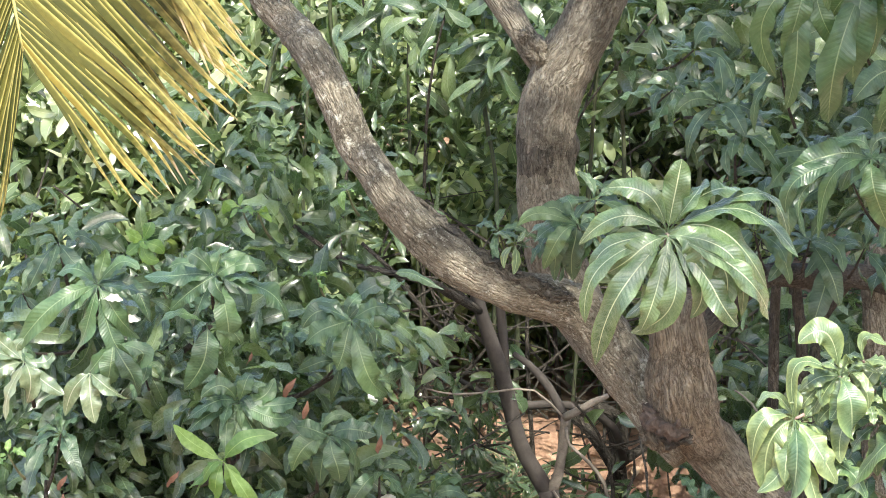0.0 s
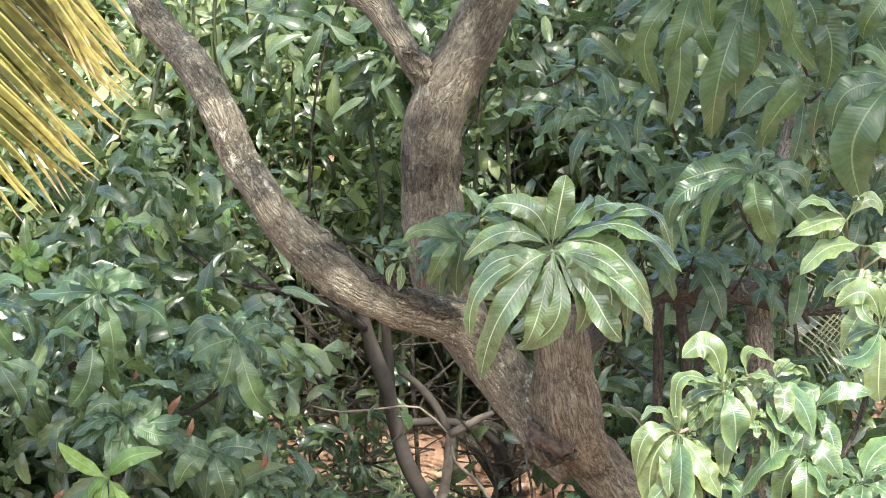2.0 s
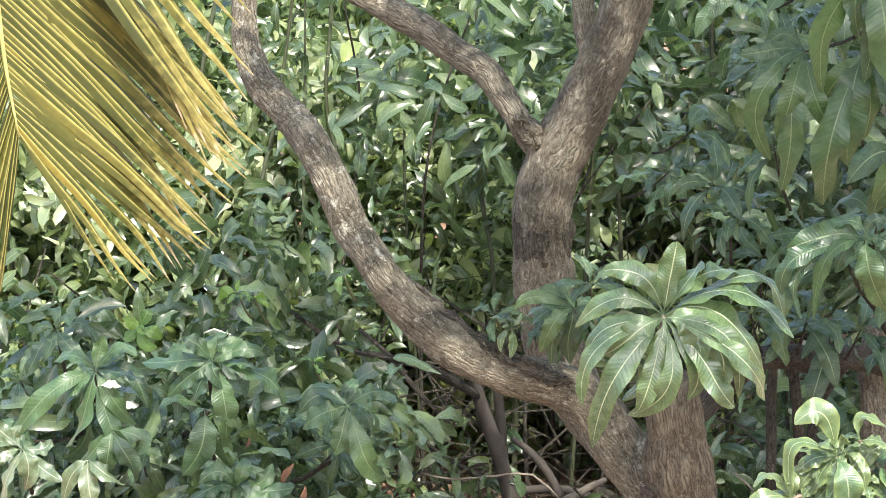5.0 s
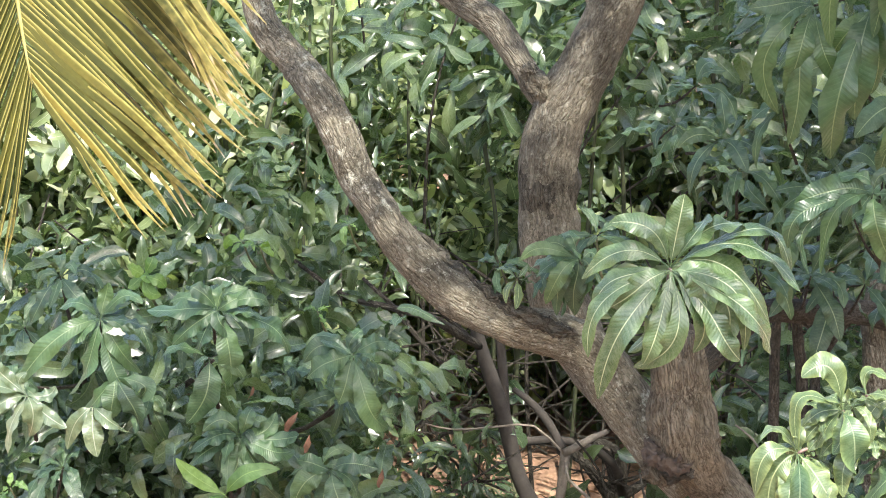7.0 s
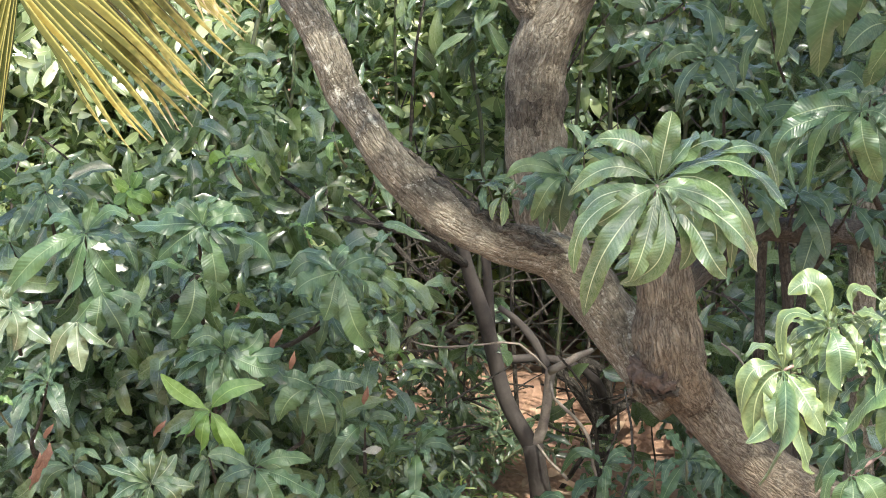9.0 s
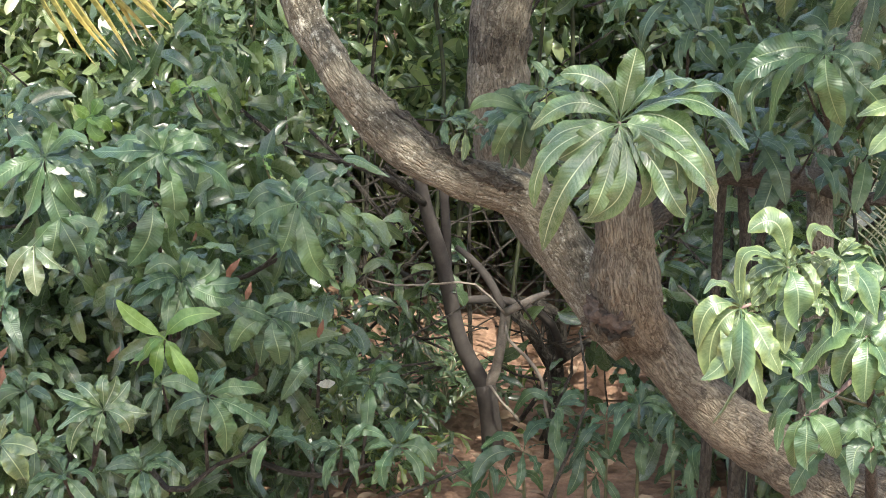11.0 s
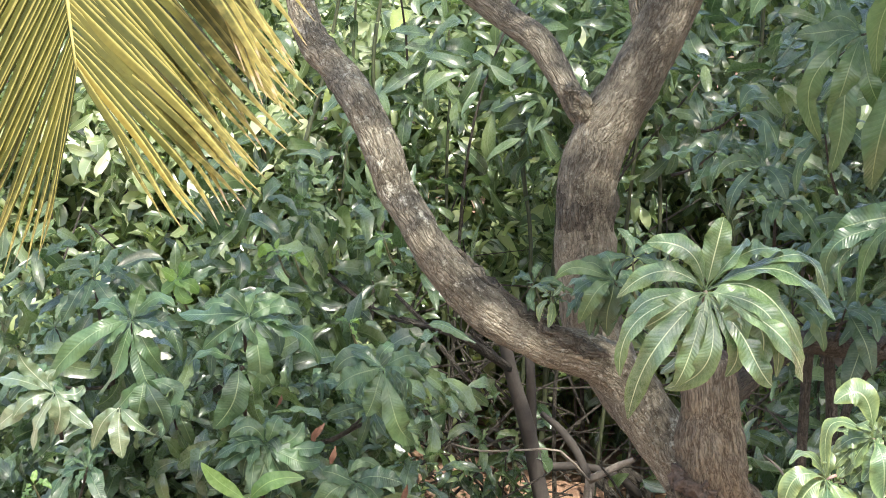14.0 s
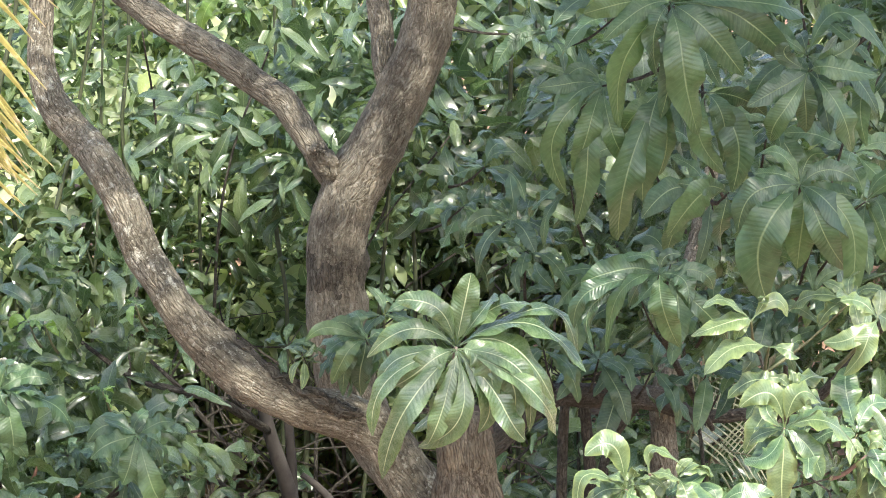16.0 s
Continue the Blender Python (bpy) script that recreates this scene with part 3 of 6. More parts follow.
limb("branch", [(0.600, 8.250, 1.320, 0.040), (0.788, 8.450, 1.402, 0.030), (0.923, 8.600, 1.356, 0.032), (1.049, 8.750, 1.300, 0.031), (1.133, 8.850, 1.257, 0.032), (1.214, 8.900, 1.198, 0.020), (1.372, 8.900, 1.203, 0.0165), (1.549, 8.880, 1.260, 0.014), (1.779, 8.867, 1.585, 0.01)], BARK_DARK, tree, "limb with deep shade put into its bark colour", seed=7, sides=18, step=0.04, rough=0.2, ridges=0.1)

limb("ring", [(0.261, 8.496, 1.800, 0.0660), (0.260, 8.492, 1.765, 0.0728), (0.260, 8.490, 1.728, 0.0742), (0.261, 8.488, 1.695, 0.0705), (0.261, 8.488, 1.660, 0.0640)], BARK_RING, tree, "dark swollen ring of old bark", seed=16, sides=36, step=0.006, rough=0.16, ridges=0.2)
for name, rows, wood, words, seed in (("collar", [(0.197, 8.462, 2.047, 0.012), (0.219, 8.462, 2.015, 0.024), (0.238, 8.462, 1.986, 0.024), (0.249, 8.462, 1.960, 0.010)], BARK, "swollen rough collar in the fork", 19),
                                      ("bark_crust", [(-0.078, 8.330, 1.677, 0.004), (-0.014, 8.250, 1.640, 0.012), (0.050, 8.190, 1.597, 0.015), (0.112, 8.150, 1.559, 0.016), (0.175, 8.130, 1.531, 0.018), (0.251, 8.120, 1.497, 0.018), (0.320, 8.130, 1.470, 0.006)], BARK_RING, "dark cracked crust of old bark along the limb", 20)):
    v, f, p = tube(rows, sides=30, step=0.004, rough=0.5, ridges=0.5, seed=seed)
    v = np.array([q + 0.008 * np.array(noise.noise_vector(Vector(q) * 45.0)) + 0.004 * np.array(noise.noise_vector(Vector(q) * 140.0)) for q in v])
    put(name, v, f, wood, tree, words, pipe=p)
TORN = plain_material("torn_wood", (0.030, 0.022, 0.016), (0.105, 0.076, 0.056), 60.0, 0.95, 0.0, 1.0)
v, f, p = tube([(0.569, 8.040, 1.480, 0.054), (0.574, 8.036, 1.498, 0.05), (0.581, 8.033, 1.520, 0.038), (0.587, 8.038, 1.532, 0.016)], sides=24, step=0.006, rough=0.3, ridges=0.6, seed=15)
put("torn_top", v, f, TORN, tree, "torn reddish-brown wood", pipe=p)
for k, (rows, wood) in enumerate((
    ([(0.484, 7.925, 1.285, 0.008), (0.497, 7.895, 1.262, 0.021), (0.529, 7.882, 1.245, 0.023), (0.567, 7.880, 1.240, 0.021), (0.612, 7.905, 1.250, 0.008)], TORN),
    ([(0.492, 7.955, 1.250, 0.012), (0.505, 7.935, 1.225, 0.027), (0.524, 7.925, 1.196, 0.030), (0.548, 7.935, 1.166, 0.012)], BARK_STUB),
    ([(0.520, 7.905, 1.215, 0.008), (0.545, 7.890, 1.205, 0.017), (0.578, 7.885, 1.212, 0.014), (0.600, 7.895, 1.225, 0.006)], BARK_DARK))):
    v, f, p = tube(rows, sides=40, step=0.003, rough=0.45, ridges=0.5, seed=17 + k)
    v = np.array([q + 0.011 * np.array(noise.noise_vector(Vector(q) * 55.0)) + 0.005 * np.array(noise.noise_vector(Vector(q) * 150.0)) for q in v])
    put("knot", v, f, wood, tree, "dark torn knot below the stub", pipe=p)
# leafy branches that reach towards the house
limb("branch", [(1.468, 8.888, 1.179, 0.0068), (1.379, 8.494, 1.559, 0.0056), (1.223, 8.091, 1.913, 0.0043), (1.077, 7.881, 2.212, 0.0034), (0.976, 7.800, 2.575, 0.0028)], BARK_DARK, tree, seed=8, sides=9)
limb("branch", [(1.379, 8.485, 1.533, 0.0043), (1.356, 8.078, 1.876, 0.0037), (1.373, 7.863, 2.163, 0.0031), (1.427, 7.783, 2.528, 0.0022)], BARK_DARK, tree, seed=9, sides=9)
limb("branch", [(1.273, 8.889, 1.163, 0.0074), (1.099, 8.376, 1.527, 0.0087), (0.950, 7.667, 1.918, 0.0062)], BARK_DARK, tree, seed=10, sides=9)
limb("branch", [(1.142, 7.501, 0.876, 0.0186), (1.061, 7.112, 1.270, 0.0124), (1.009, 6.887, 1.529, 0.0093), (0.931, 6.797, 1.719, 0.0068), (0.822, 6.774, 1.803, 0.005)], BARK_DARK, tree, seed=12, sides=9)
limb("branch", [(1.009, 6.887, 1.529, 0.0081), (1.103, 6.935, 1.661, 0.0062), (1.158, 7.054, 1.842, 0.005), (1.118, 7.158, 1.981, 0.0037)], BARK_DARK, tree, seed=13, sides=9)
limb("branch", [(0.931, 6.797, 1.719, 0.0025), (0.996, 6.859, 1.744, 0.0025), (1.256, 6.975, 1.772, 0.0019)], BARK_DARK, tree, seed=14, sides=9)

# the whorls, each as (centre, [bend from the centre, tip from the centre, width])
ROSETTE_HIGH = (0.492, 7.400, 1.903), [
    (0.015, -0.003, 0.095, 0.030, -0.018, 0.185, 0.063), (-0.052, -0.018, 0.099, -0.142, -0.007, 0.082, 0.053),
    (-0.100, -0.004, 0.041, -0.192, 0.026, -0.040, 0.050), (0.083, -0.016, 0.098, 0.167, 0.012, 0.084, 0.063),
    (0.144, -0.035, 0.069, 0.282, -0.032, -0.014, 0.072), (0.185, -0.003, 0.093, 0.258, 0.005, 0.026, 0.049),
    (0.055, -0.021, 0.093, 0.086, 0.035, 0.106, 0.044), (0.114, -0.034, 0.018, 0.221, -0.019, -0.114, 0.066),
    (-0.037, 0.007, 0.080, -0.074, -0.021, 0.127, 0.039),
]
ROSETTE_LOW = (0.492, 7.370, 1.908), [
    (0.059, -0.030, -0.010, 0.084, -0.034, -0.101, 0.075), (-0.068, -0.046, -0.021, -0.110, -0.021, -0.102, 0.063),
    (-0.016, -0.030, -0.084, -0.059, 0.013, -0.208, 0.058), (-0.104, -0.085, -0.096, -0.173, -0.016, -0.278, 0.063),
    (-0.146, -0.059, -0.047, -0.184, -0.045, -0.179, 0.044), (-0.117, -0.011, -0.015, -0.170, -0.003, -0.069, 0.050),
    (0.009, -0.072, -0.127, -0.074, 0.013, -0.221, 0.052), (0.112, -0.035, -0.054, 0.137, -0.022, -0.152, 0.060),
    (0.101, -0.049, -0.112, 0.114, -0.044, -0.216, 0.056), (0.160, -0.077, -0.064, 0.215, 0.001, -0.208, 0.052),
    (0.067, -0.026, -0.095, 0.086, 0.010, -0.176, 0.047), (-0.029, -0.056, -0.116, -0.057, -0.039, -0.202, 0.049),
    (0.126, -0.057, -0.018, 0.177, -0.028, -0.145, 0.047),
]
CURLED = (0.916, 7.300, 2.108), [
    (-0.078, -0.021, 0.017, -0.169, -0.028, -0.024, 0.067), (-0.143, -0.050, -0.017, -0.192, -0.020, -0.089, 0.045),
    (-0.034, -0.001, -0.009, -0.059, 0.023, -0.084, 0.053), (0.003, -0.051, -0.052, 0.039, -0.007, -0.159, 0.061),
    (0.044, -0.022, 0.000, 0.072, -0.034, -0.042, 0.048), (0.088, -0.002, 0.007, 0.111, -0.002, -0.050, 0.041),
    (-0.028, -0.023, 0.048, -0.096, 0.032, 0.026, 0.030), (0.014, 0.007, 0.039, 0.050, -0.007, 0.037, 0.030),
    (-0.136, -0.033, -0.052, -0.161, -0.037, -0.127, 0.027), (-0.081, -0.059, -0.011, -0.129, 0.006, -0.145, 0.045),
    (0.099, -0.025, -0.075, 0.153, 0.011, -0.151, 0.045),
]
HANGING = (0.945, 7.600, 2.629), [
    (-0.062, -0.030, -0.004, -0.146, -0.032, -0.078, 0.051), (-0.035, -0.056, -0.041, -0.046, -0.025, -0.150, 0.057),
    (-0.090, -0.051, -0.096, -0.131, 0.008, -0.268, 0.071), (0.025, -0.087, -0.111, 0.040, -0.018, -0.290, 0.089),
    (0.075, -0.053, -0.044, 0.163, -0.043, -0.151, 0.073), (0.162, -0.038, -0.025, 0.246, -0.011, -0.163, 0.073),
    (0.209, -0.058, 0.016, 0.311, 0.025, -0.056, 0.053), (-0.112, -0.018, 0.001, -0.179, -0.014, -0.046, 0.053),
    (0.008, -0.058, -0.075, 0.000, -0.048, -0.247, 0.062),
]
BELOW = (0.949, 7.720, 2.404), [
    (-0.032, -0.064, -0.087, -0.038, -0.045, -0.239, 0.090), (-0.077, -0.102, -0.168, -0.072, -0.040, -0.334, 0.081),
    (0.014, -0.030, -0.087, 0.035, 0.013, -0.200, 0.054), (-0.051, -0.040, -0.040, -0.097, -0.002, -0.097, 0.054),
    (0.045, -0.051, -0.054, 0.078, -0.044, -0.164, 0.054),
]
BESIDE = (1.048, 7.700, 2.402), [
    (0.061, -0.054, -0.070, 0.097, -0.042, -0.194, 0.077), (0.031, -0.054, -0.035, 0.058, -0.025, -0.143, 0.054),
    (0.080, -0.004, -0.011, 0.139, 0.024, -0.064, 0.054), (-0.021, -0.059, -0.070, 0.026, -0.009, -0.184, 0.054),
]
LEANING = (0.819, 7.720, 2.408), [
    (-0.071, -0.041, -0.017, -0.126, -0.036, -0.132, 0.056), (-0.031, -0.066, -0.073, -0.042, -0.029, -0.192, 0.059),
    (-0.047, 0.011, 0.038, -0.098, 0.029, -0.001, 0.032), (0.018, -0.059, -0.085, 0.062, -0.009, -0.181, 0.050),
    (-0.071, -0.023, 0.012, -0.140, -0.032, -0.023, 0.045), (-0.032, -0.061, -0.149, 0.005, -0.022, -0.307, 0.063),
    (-0.107, -0.082, -0.081, -0.102, 0.010, -0.245, 0.054),
]
FANNED = (1.216, 7.360, 2.293), [
    (-0.049, -0.007, 0.026, -0.105, -0.024, 0.025, 0.039), (-0.096, -0.043, -0.001, -0.150, -0.019, -0.070, 0.067),
    (0.007, -0.024, -0.073, -0.013, 0.015, -0.182, 0.074), (0.059, -0.055, -0.028, 0.140, -0.007, -0.153, 0.069),
    (-0.035, -0.020, -0.005, -0.055, -0.034, -0.045, 0.043), (0.056, 0.007, 0.033, 0.125, 0.003, 0.013, 0.048),
    (-0.086, -0.082, -0.083, -0.097, 0.011, -0.249, 0.106), (-0.035, 0.006, 0.058, -0.081, -0.005, 0.087, 0.038),
    (0.016, 0.007, 0.058, 0.044, -0.023, 0.077, 0.038), (0.037, -0.072, -0.067, 0.091, 0.001, -0.205, 0.060),
    (0.100, -0.051, -0.064, 0.155, 0.002, -0.259, 0.060),
]
FAN_SIDE = (1.075, 7.450, 2.246), [
    (-0.070, -0.033, -0.001, -0.111, -0.034, -0.107, 0.075), (-0.053, -0.026, 0.023, -0.110, -0.013, 0.001, 0.043),
    (-0.013, -0.014, -0.060, -0.021, 0.018, -0.142, 0.052),
]
FAN_EDGE = (1.019, 7.500, 2.230), [
    (-0.067, -0.022, 0.013, -0.119, -0.030, -0.054, 0.065), (-0.049, -0.051, -0.050, -0.068, -0.023, -0.131, 0.052),
]
FAN_HIGH = (1.250, 7.550, 2.495), [
    (-0.054, -0.027, -0.025, -0.139, -0.031, -0.069, 0.053), (0.045, -0.035, 0.019, 0.146, -0.015, -0.024, 0.053),
    (-0.007, -0.014, -0.058, 0.028, 0.018, -0.138, 0.053), (0.055, -0.016, 0.041, 0.119, 0.010, 0.053, 0.044),
    (-0.055, -0.006, 0.036, -0.043, -0.027, 0.068, 0.044), (0.070, -0.030, -0.080, 0.096, -0.012, -0.174, 0.062),
    (-0.064, -0.058, -0.083, -0.093, 0.018, -0.149, 0.053),
]
LIME_A = (1.066, 6.950, 2.124), [
    (-0.036, -0.017, 0.006, -0.126, -0.028, -0.024, 0.050), (-0.057, -0.019, 0.049, -0.101, -0.010, 0.043, 0.040),
    (0.049, 0.014, 0.041, 0.080, 0.029, -0.001, 0.036), (-0.022, -0.023, -0.007, -0.027, 0.002, -0.044, 0.024),
    (0.024, -0.005, 0.045, 0.013, -0.028, 0.067, 0.022),
]
LIME_B = (1.106, 6.950, 2.068), [
    (-0.066, -0.018, 0.007, -0.137, -0.028, -0.025, 0.060), (0.038, -0.025, 0.002, 0.048, -0.015, -0.024, 0.036),
]
LIME_C = (1.326, 6.950, 2.132), [
    (-0.040, -0.003, 0.038, -0.080, -0.023, 0.037, 0.043), (-0.052, -0.036, -0.026, -0.098, -0.018, -0.060, 0.043),
    (0.007, 0.019, 0.032, 0.012, 0.031, 0.051, 0.036), (-0.028, -0.045, -0.038, -0.037, -0.005, -0.136, 0.050),
]
SPRAY_A = (0.789, 6.640, 1.874), [
    (-0.030, -0.002, 0.093, -0.091, -0.021, 0.070, 0.059), (-0.084, -0.033, 0.042, -0.101, -0.017, -0.048, 0.034),
    (-0.037, 0.010, -0.005, -0.071, 0.027, -0.032, 0.042), (0.021, -0.044, -0.044, 0.017, -0.005, -0.138, 0.062),
    (0.014, -0.005, 0.032, 0.020, -0.028, 0.064, 0.024), (-0.028, -0.002, -0.033, -0.039, -0.004, -0.079, 0.042),
    (-0.020, -0.020, 0.036, -0.042, 0.031, 0.015, 0.028), (0.001, -0.015, -0.042, -0.011, -0.017, -0.088, 0.042),
]
SPRAY_TOP = (0.838, 6.660, 1.900), [
    (0.003, -0.003, 0.052, 0.057, -0.023, 0.038, 0.030), (0.025, -0.023, 0.011, 0.063, -0.014, -0.006, 0.035),
    (-0.013, 0.017, 0.005, -0.033, 0.029, -0.008, 0.025),
]
SPRAY_B = (0.702, 6.630, 1.787), [
    (-0.042, -0.003, 0.053, -0.080, -0.023, 0.041, 0.038), (-0.065, -0.039, 0.014, -0.085, -0.019, -0.083, 0.045),
    (-0.048, -0.016, -0.042, -0.059, 0.018, -0.157, 0.063), (-0.001, -0.071, -0.093, -0.021, -0.013, -0.252, 0.077),
    (0.045, -0.039, -0.050, 0.078, -0.040, -0.123, 0.056), (0.042, -0.033, -0.147, 0.065, -0.013, -0.206, 0.042),
    (0.000, -0.020, 0.048, -0.010, 0.031, 0.042, 0.028), (0.021, -0.003, -0.020, 0.042, -0.013, -0.031, 0.035),
    (-0.020, -0.030, -0.080, -0.045, -0.039, -0.148, 0.049),
]
SPRAY_C = (0.962, 6.660, 1.722), [
    (-0.072, -0.032, 0.016, -0.124, -0.034, -0.106, 0.081), (-0.002, -0.048, -0.040, 0.000, -0.023, -0.134, 0.064),
    (-0.035, -0.005, -0.037, -0.048, 0.021, -0.111, 0.057), (0.032, -0.043, -0.033, 0.059, -0.004, -0.128, 0.057),
    (0.027, -0.020, 0.019, 0.070, -0.034, -0.036, 0.057),
]
SPRAY_D = (0.877, 6.680, 1.843), [
    (0.057, -0.024, 0.012, 0.101, -0.031, -0.068, 0.061), (0.031, -0.039, -0.036, 0.073, -0.020, -0.081, 0.043),
    (0.026, 0.017, 0.012, 0.091, 0.032, 0.032, 0.043),
]
SPRAY_E = (0.843, 6.600, 1.571), [
    (-0.042, -0.019, 0.008, -0.060, -0.030, -0.062, 0.038), (0.002, -0.042, -0.035, -0.008, -0.021, -0.108, 0.049),
    (-0.018, -0.005, -0.052, 0.011, 0.021, -0.119, 0.042), (0.041, -0.036, -0.012, 0.066, -0.002, -0.098, 0.056),
    (0.019, -0.006, 0.028, 0.057, -0.027, 0.063, 0.035),
]
SPRAY_F = (0.983, 6.580, 1.516), [
    (-0.031, -0.013, 0.004, -0.051, -0.029, -0.037, 0.042), (-0.028, -0.016, 0.045, -0.055, -0.011, 0.034, 0.035),
    (0.030, 0.002, -0.016, 0.068, 0.024, -0.080, 0.049),
]
TIER_A = (1.132, 6.850, 1.928), [
    (-0.035, -0.004, 0.077, -0.099, -0.022, 0.045, 0.054), (0.025, -0.017, 0.084, 0.075, -0.010, 0.047, 0.065),
    (-0.044, 0.008, -0.015, -0.068, 0.026, -0.041, 0.040), (-0.035, -0.031, -0.048, -0.078, 0.001, -0.065, 0.057),
    (0.080, -0.026, 0.026, 0.141, -0.034, -0.033, 0.074), (-0.002, -0.020, -0.082, -0.005, -0.009, -0.153, 0.068),
    (-0.038, -0.020, 0.039, -0.039, 0.032, 0.058, 0.035), (0.045, -0.019, -0.029, 0.085, -0.017, -0.090, 0.050),
]
TIER_B = (1.314, 6.900, 1.852), [
    (-0.028, -0.005, 0.024, -0.041, -0.026, 0.001, 0.031), (0.009, -0.016, 0.036, 0.032, -0.011, 0.027, 0.036),
    (-0.012, -0.001, -0.039, -0.012, 0.022, -0.095, 0.043), (0.025, -0.033, -0.026, 0.056, -0.001, -0.085, 0.043),
]
MIDDLE = (0.319, 8.020, 1.702), [
    (-0.062, -0.014, 0.011, -0.121, -0.026, -0.010, 0.044), (-0.044, -0.044, -0.018, -0.070, -0.021, -0.108, 0.043),
    (-0.008, -0.011, -0.055, -0.032, 0.019, -0.135, 0.060), (0.023, -0.032, -0.011, 0.002, -0.001, -0.086, 0.043),
    (-0.080, -0.014, 0.033, -0.139, -0.028, 0.026, 0.034), (-0.045, 0.016, 0.033, -0.080, 0.006, 0.044, 0.034),
    (-0.014, -0.020, 0.055, -0.021, 0.032, 0.064, 0.034),
]
STUB_LEFT = (0.326, 8.050, 1.685), [
    (-0.050, -0.014, 0.010, -0.110, -0.027, -0.012, 0.051), (-0.042, -0.045, -0.015, -0.076, -0.021, -0.105, 0.043),
    (-0.024, -0.012, -0.054, -0.047, 0.019, -0.135, 0.048), (0.009, -0.039, -0.045, 0.002, -0.003, -0.113, 0.043),
    (-0.024, -0.006, 0.034, -0.076, -0.027, 0.051, 0.043), (0.028, 0.007, 0.020, 0.053, 0.000, -0.032, 0.034),
]
SUNLIT = (-1.041, 8.370, 1.214), [
    (-0.054, -0.002, 0.051, -0.096, -0.020, 0.101, 0.046), (-0.051, -0.033, -0.003, -0.105, -0.016, -0.045, 0.043),
    (-0.080, -0.014, -0.037, -0.157, 0.020, -0.127, 0.046), (0.018, -0.037, -0.028, 0.014, -0.002, -0.105, 0.057),
    (-0.030, -0.039, -0.049, -0.069, -0.040, -0.126, 0.041), (0.047, 0.012, -0.006, 0.072, 0.003, 0.015, 0.039),
    (-0.079, -0.027, 0.039, -0.150, 0.033, 0.023, 0.053), (-0.020, 0.007, 0.030, -0.001, -0.008, 0.065, 0.032),
    (0.046, -0.017, -0.044, 0.102, -0.034, -0.073, 0.041),
]
SUN_LEAF = (-0.881, 8.400, 1.172), [
    (0.002, -0.032, -0.051, 0.011, -0.035, -0.122, 0.055), (0.038, -0.038, -0.017, 0.082, -0.019, -0.071, 0.048),
    (-0.037, -0.004, -0.034, -0.076, 0.022, -0.105, 0.045),
]
SPROUT = (-0.537, 8.170, 1.030), [
    (-0.063, -0.002, 0.042, -0.124, -0.019, 0.092, 0.043), (0.042, -0.017, 0.057, 0.121, -0.007, 0.097, 0.047),
    (0.022, -0.002, -0.041, 0.033, 0.022, -0.102, 0.043), (-0.017, -0.039, -0.039, -0.014, -0.003, -0.118, 0.039),
    (-0.056, -0.024, -0.035, -0.078, -0.035, -0.059, 0.039), (0.055, -0.014, -0.081, 0.071, -0.007, -0.123, 0.045),
    (-0.034, -0.044, -0.003, -0.069, 0.022, -0.113, 0.037),
]
LIME_TUFT = (-0.784, 8.900, 1.342), [
    (-0.019, -0.001, 0.012, -0.043, -0.023, 0.036, 0.038), (0.016, -0.016, 0.036, 0.029, -0.011, 0.056, 0.038),
    (-0.008, 0.005, -0.031, -0.002, 0.024, -0.068, 0.040), (0.033, -0.021, -0.003, 0.059, 0.004, -0.022, 0.040),
    (0.011, -0.020, -0.034, 0.041, -0.034, -0.045, 0.036), (-0.023, 0.006, -0.020, -0.040, -0.001, -0.040, 0.034),
    (0.006, -0.027, 0.004, 0.018, 0.027, -0.038, 0.034),
]
LEFT_HIGH = (-0.569, 8.500, 1.394), [
    (0.011, -0.001, 0.046, 0.041, -0.022, 0.091, 0.060), (-0.034, -0.016, 0.050, -0.070, -0.009, 0.061, 0.051),
    (-0.079, 0.000, 0.003, -0.183, 0.028, -0.032, 0.060), (0.080, -0.023, 0.041, 0.131, 0.006, 0.011, 0.043),
    (0.067, -0.019, 0.005, 0.113, -0.032, -0.005, 0.042), (0.122, -0.018, -0.028, 0.188, -0.006, -0.092, 0.069),
    (0.010, -0.037, -0.022, 0.037, 0.024, -0.078, 0.056), (0.031, -0.042, -0.096, 0.029, -0.025, -0.196, 0.070),
    (-0.035, -0.027, -0.057, -0.057, -0.038, -0.132, 0.054), (0.035, -0.021, 0.031, 0.095, 0.021, 0.057, 0.042),
    (-0.046, -0.008, -0.026, -0.119, 0.017, -0.087, 0.054),
]
LEFT_HANG = (-0.590, 8.460, 1.280), [
    (-0.002, -0.043, -0.066, -0.035, -0.039, -0.167, 0.077), (-0.065, -0.024, 0.039, -0.128, -0.011, 0.021, 0.045),
    (0.052, 0.002, -0.013, 0.088, 0.025, -0.058, 0.045),
]
